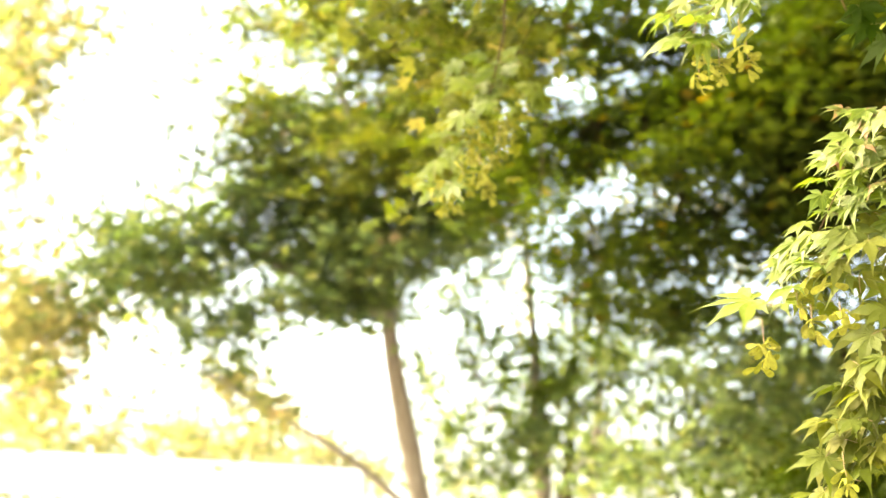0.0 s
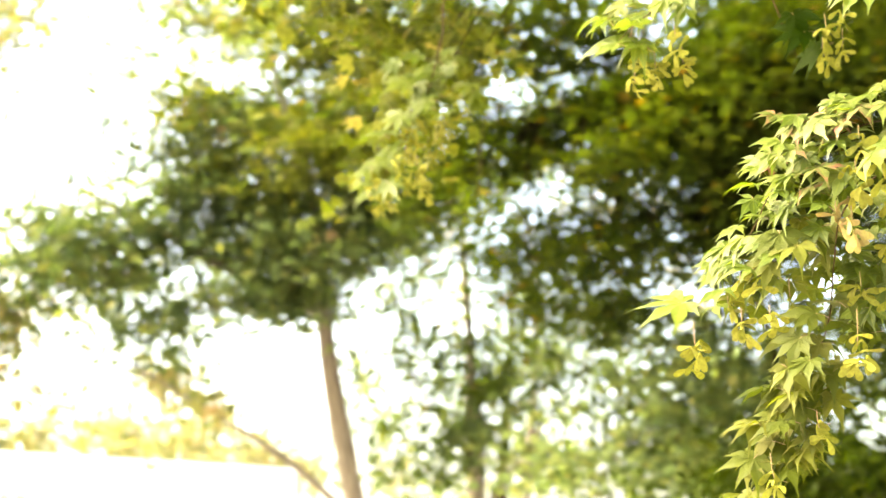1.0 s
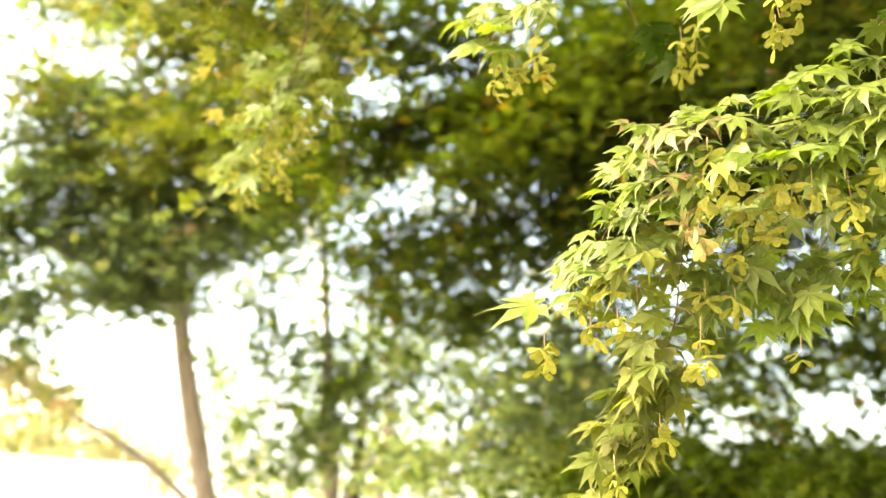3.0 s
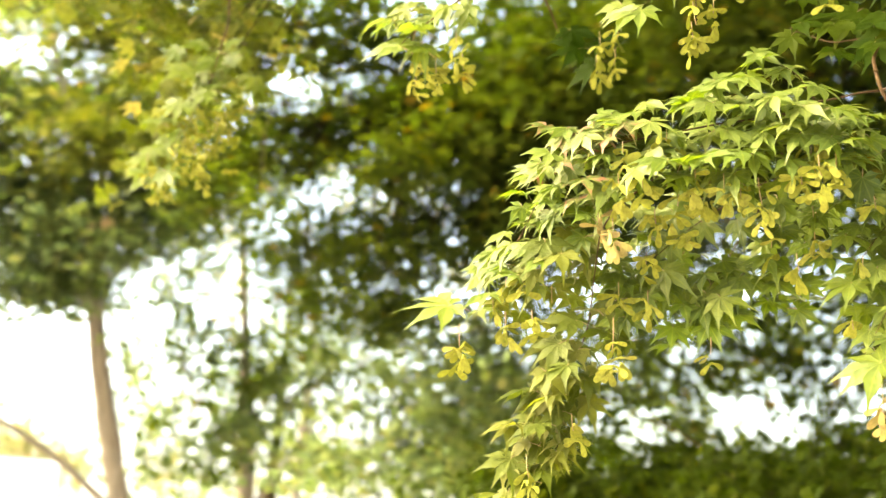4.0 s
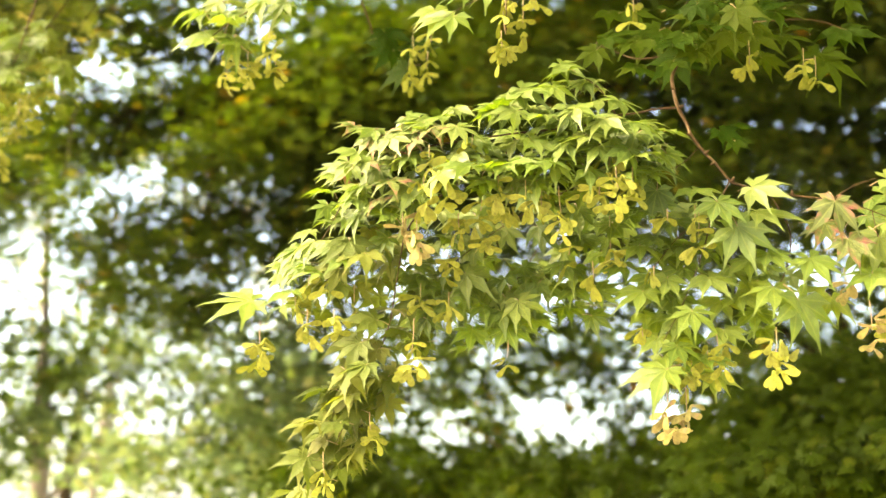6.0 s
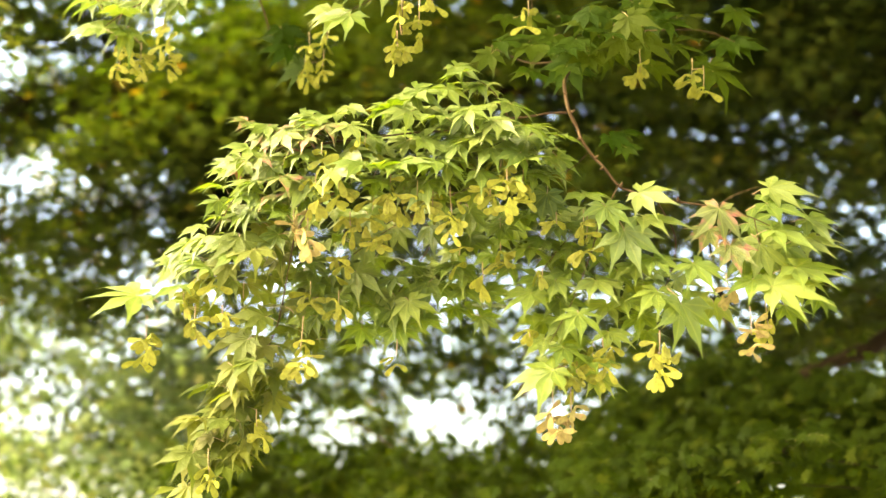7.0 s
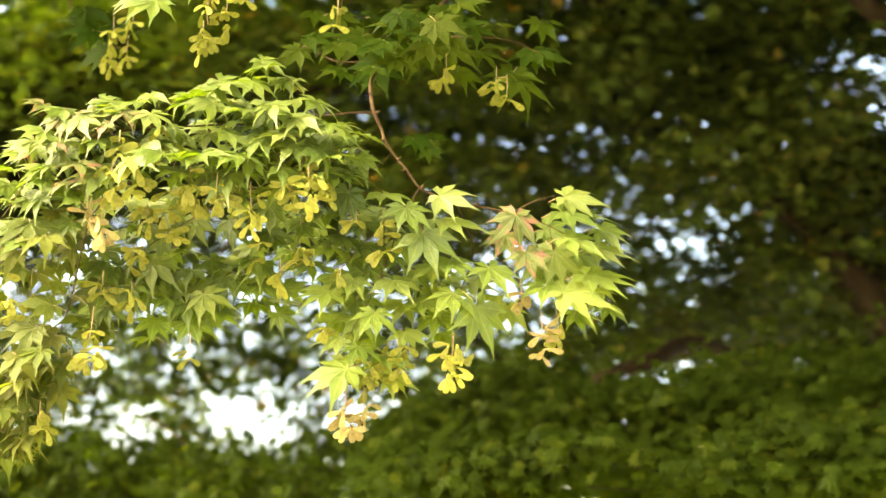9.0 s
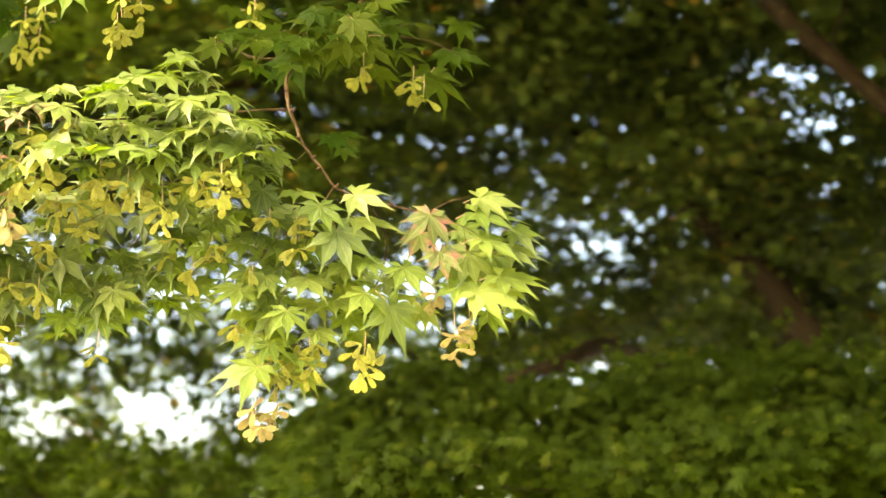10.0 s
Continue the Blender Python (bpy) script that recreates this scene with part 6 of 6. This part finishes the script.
# leaves tucked in behind the fork
spray(branch, LEAVES, [(9.9, 3.7, -2, 3.9), (12.4, 2.5, -2, 3.9), (14.5, 2.8, -2, 3.9), (9.1, 0.1, -2, 3.9), (13.6, 0.1, -2, 3.9), (16.0, -0.8, -2, 3.9), (18.4, -2.3, -2, 3.9), (10.0, -2.9, -2, 3.9), (13.6, -2.3, -2, 3.9), (21.5, -3.4, -2, 3.9), (24.5, -3.4, -2, 3.9), (17.3, -5.9, -2, 3.9), (12.4, -5.3, -2, 3.9), (9.5, -7.1, -2, 3.9), (20.9, -7.0, -2, 3.9), (14.9, -9.5, -2, 3.9), (24.5, -5.8, -2, 3.9), (11.3, -11.9, -2, 3.9), (14.3, -12.5, -2, 3.9), (27.5, -4.6, -2, 3.9), (32.3, 2.7, -2, 3.9), (36.0, 0.3, -2, 3.9), (36.0, -3.3, -2, 3.9), (33.0, -2.1, -2, 3.9), (38.5, -3.3, -2, 3.9)],
      30, 12, rng, (1, 2, 6, 7), fill=0.9)
# upper, canopy shade put into the leaf colour
spray(branch, LEAVES_SHADED, [(6.8, 24.7, -20, 4.8), (10.4, 23.9, -18, 4.7), (13.4, 25.7, -22, 4.5), (18.1, 23.6, -16, 4.8), (14.1, 20.7, -12, 4.7), (10.1, 20.4, -14, 3.8), (20.4, 25.4, -18, 4.7), (23.4, 24, -16, 4.7), (27, 23.9, -18, 4.4), (30.2, 25, -20, 4.1), (34.1, 24.9, -20, 4.6), (30.9, 20.4, -14, 5.5), (25, 27.5, -22, 4.2), (14.7, 28.1, -22, 4.2), (19.8, 28.6, -24, 4.2), (5.7, 23, -18, 3.3)],
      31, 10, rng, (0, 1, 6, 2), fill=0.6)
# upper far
spray(branch, LEAVES_SHADED, [(18.9, 12.7, -12, 3.2), (20.6, 13.3, -14, 2.9), (17.9, 27.4, -26, 3.9), (10.2, 28.8, -26, 3.9), (29.8, 28.9, -26, 3.9), (22.5, 29.9, -24, 3.9), (36.1, 29.5, -26, 3.9), (12.2, 31.9, -24, 4.3), (25.6, 32.3, -26, 4.3)],
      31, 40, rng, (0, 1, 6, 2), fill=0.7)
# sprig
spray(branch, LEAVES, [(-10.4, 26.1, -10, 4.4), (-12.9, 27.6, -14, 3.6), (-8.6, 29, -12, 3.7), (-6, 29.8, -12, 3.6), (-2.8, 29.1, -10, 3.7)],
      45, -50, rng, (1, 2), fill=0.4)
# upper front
spray(branch, LEAVES_SHADED, [(19.8, 24.9, -4, 3.8), (22.5, 27.4, -6, 3.9), (17.7, 23, -3, 3.8), (21.9, 23.5, -6, 3.4), (16, 25.8, -6, 3.4), (14.4, 22.6, -5, 3.4), (24.7, 25, -8, 3.5), (13.1, 21.4, -4, 3.5), (15.7, 20.8, -5, 3.4), (18.3, 26.4, -9, 3.8), (19.4, 22.8, -6, 3.6), (15.3, 24.7, -8, 3.6), (19.3, 25.2, -12, 3.7), (17.1, 23.4, -10, 3.7), (21.8, 27.3, -14, 3.9), (15.2, 21.7, -8, 3.5)],
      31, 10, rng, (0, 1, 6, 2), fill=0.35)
# left spray
spray(left_branch, LEAVES, [(-40.7, 26.4, -20.9, 5), (-42, 29.8, -23.5, 4.7), (-38.3, 28, -19.7, 4.5), (-37.1, 30.1, -24.6, 4.3), (-40.9, 32, -27.2, 4.4), (-34.4, 30.9, -21.4, 4.2), (-32.8, 30, -26.5, 3.9), (-38.8, 26.5, -26.1, 3.6)],
      20, -45, rng, (1, 2, 3, 5), fill=0.7)
# dim leaves further back, shaded by the darker leaf colour
spray(left_branch, LEAVES_SHADED, [(-20.8, 27.4, -41.8, 4.9), (-19.4, 25.6, -46.8, 4.7), (-22.1, 30.2, -43.3, 4.7), (-17.6, 28.6, -43.2, 4.3)],
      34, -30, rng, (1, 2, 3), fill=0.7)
# hanging spray
spray(far_branch, LEAVES, [(-84.4, 37, -64.4, 4.9), (-84.3, 34.8, -71.1, 4.8), (-88.1, 33.2, -67.2, 4.8), (-82.7, 39, -76.1, 4.4), (-84.3, 29.7, -66.9, 4.7), (-88, 27.6, -63, 4.7), (-92.5, 25.2, -65.5, 4.8), (-88.8, 25.4, -71.5, 4.5), (-94.9, 19.7, -64.5, 4.3), (-91, 16.7, -62, 4.2), (-96.9, 17.2, -65.9, 4), (-85.5, 28.7, -77.3, 4.4), (-91.8, 37.7, -72, 4.4), (-82.1, 33.4, -81, 4.5), (-94.4, 22.8, -71.3, 4.4)],
      30, -35, rng, (1, 2, 3), fill=1.4)

# the pale leaf at the tip
set_leaves(branch, LEAVES, [(-31.7, -4.9, 0, 5.8, 24, -78, 6)], rng, (1,))

for u, v, w, count, blush, stalk in [(-30.4, -10.1, 2, 6, 0, 3.2), (-27, -5.8, 0, 3, 0, 1.2), (-25.7, -7.3, 1, 4, 0, 1.5), (-22.6, -7.6, 2, 4, 0, 1.8), (-20.8, -5.2, 0, 2, 0, 1.8), (-23.4, -2.8, 2, 3, 0, 1.2), (-25.6, -3.5, 0, 2, 0, 1.2), (-14.6, -10.4, 3, 6, 0, 3.5), (-5, -11.4, -2, 2, 0, 1.8), (-14, -5.2, -2, 3, 0, 1.8), (-11, -6.2, -2, 4, 0, 1.8), (-19.1, -18.3, 2, 3, 0, 1.8)]:
    seed_cluster(branch, u, v, w, count, blush, stalk, rng)
for u, v, w, count, blush, stalk in [(-24, -23, 2, 3, 0, 2.4), (-13.6, 1.6, 5, 4, 1, 2.4), (0.9, 3.5, 6, 5, 0, 2.7), (-1.1, 4.1, 5, 3, 0, 1.8), (6.5, 5.8, 7, 6, 0, 2.4), (4.7, 5.2, 6, 4, 0, 1.8), (5.8, 8.1, 4, 4, 0, 1.8), (-2.6, 5, 6, 4, 0, 1.8), (-4.1, 4.5, 4, 4, 0, 1.8), (-5.3, 6, 5, 3, 0, 1.5), (-12.6, 6, 6, 4, 0, 1.5), (-10.3, 5.9, 7, 4, 0, 1.5), (-7.3, 4, 1, 3, 0, 1.5), (7.9, 6.3, 6, 4, 0, 1.8)]:
    seed_cluster(branch, u, v, w, count, blush, stalk, rng)
for u, v, w, count, blush, stalk in [(-7.3, 1.9, 0, 4, 0, 1.5), (-9.7, 2.4, -1, 3, 0, 1.5), (-12.1, 9.4, 6, 3, 0, 1.2), (-7.9, 10.4, 5, 3, 0, 1.2), (6.1, -0.2, -3, 4, 0, 3.5), (1.7, -0.7, -2, 2, 0, 1.2), (4.2, -3.2, 0, 2, 0, 1.8), (11.5, 2.5, 4, 2, 0, 1.2), (14.3, 2.3, 2, 3, 0, 1.8), (14.7, 0.9, 2, 3, 0, 2.4), (-11.1, -1.7, -3, 4, 0, 1.2), (10.1, -2.9, 3, 2, 0, 0.9), (-15, 2.6, 5, 3, 1, 1.8)]:
    seed_cluster(branch, u, v, w, count, blush, stalk, rng)
for u, v, w, count, blush, stalk in [(11.1, -17.1, 5, 6, 1, 2.9), (13, -17, 4, 4, 1, 2.9), (21.5, -10.6, 6, 9, 0, 2.4), (31, -8.7, 5, 5, 1, 2.9), (29.3, -4.9, 2, 3, 1, 2.4), (16.4, -10.4, 3, 5, 0, 1.5), (13.6, -12.7, 3, 5, 0, 1.2), (12.5, -12.7, 2, 4, 0, 1.2), (8.8, -9, 4, 2, 0, 0.9), (15.4, -11.6, 2, 4, 0, 1.2), (32.9, -7.7, 4, 3, 0, 2.4)]:
    seed_cluster(branch, u, v, w, count, blush, stalk, rng)
for u, v, w, count, blush, stalk in [(-4.5, 26.2, -8, 4, 0, 2.4), (-4.6, 23.6, -8, 5, 0, 3.5), (-4.9, 21.7, -8, 3, 0, 2.4), (-2.7, 24.7, -8, 3, 0, 2.9), (-1.2, 26.6, -6, 2, 0, 1.2), (9.7, 26.3, -12, 3, 0, 2.4), (22.3, 20, -12, 3, 0, 2.7), (27.7, 19, -10, 3, 0, 2.4), (29.1, 18.1, -10, 2, 0, 2.4)]:
    seed_cluster(branch, u, v, w, count, blush, stalk, rng)
for u, v, w, count, blush, stalk in [(-39.1, 25.3, -26, 4, 0, 2.4), (-37.4, 23.2, -26, 4, 0, 2.4), (-33.7, 26, -22, 4, 0, 1.8), (-33.9, 23.5, -26, 4, 0, 2.4), (-40.7, 22.4, -28, 3, 0, 2.4), (-17.2, 25.8, -34, 4, 0, 2.4), (-15.7, 23.6, -34, 4, 0, 2.4), (-18.1, 23.1, -36, 3, 0, 2.4), (-15, 27.2, -34, 3, 0, 1.8)]:
    seed_cluster(left_branch, u, v, w, count, blush, stalk, rng)
for u, v, w, count, blush, stalk in [(-86.5, 18.5, -64, 8, 0, 2.4), (-88.6, 21.7, -65.1, 8, 0, 2.4), (-91.2, 14.4, -62, 7, 0, 2.4), (-86, 21.5, -68.5, 6, 0, 2.4), (-84.4, 25.8, -73.5, 6, 0, 2.4), (-88.3, 24.1, -67.4, 6, 0, 2.4), (-82.1, 29.1, -76.7, 5, 0, 2.4), (-86.7, 15.8, -66.2, 7, 0, 2.4), (-89.1, 17.9, -62.8, 7, 0, 2.4), (-84.5, 23.2, -69.2, 6, 0, 2.4), (-92.1, 14.1, -61.6, 6, 0, 2.4), (-87.5, 26.9, -67.7, 6, 0, 2.4), (-94.3, 17.5, -62.7, 5, 0, 2.4)]:
    seed_cluster(far_branch, u, v, w, count, blush, stalk, rng)
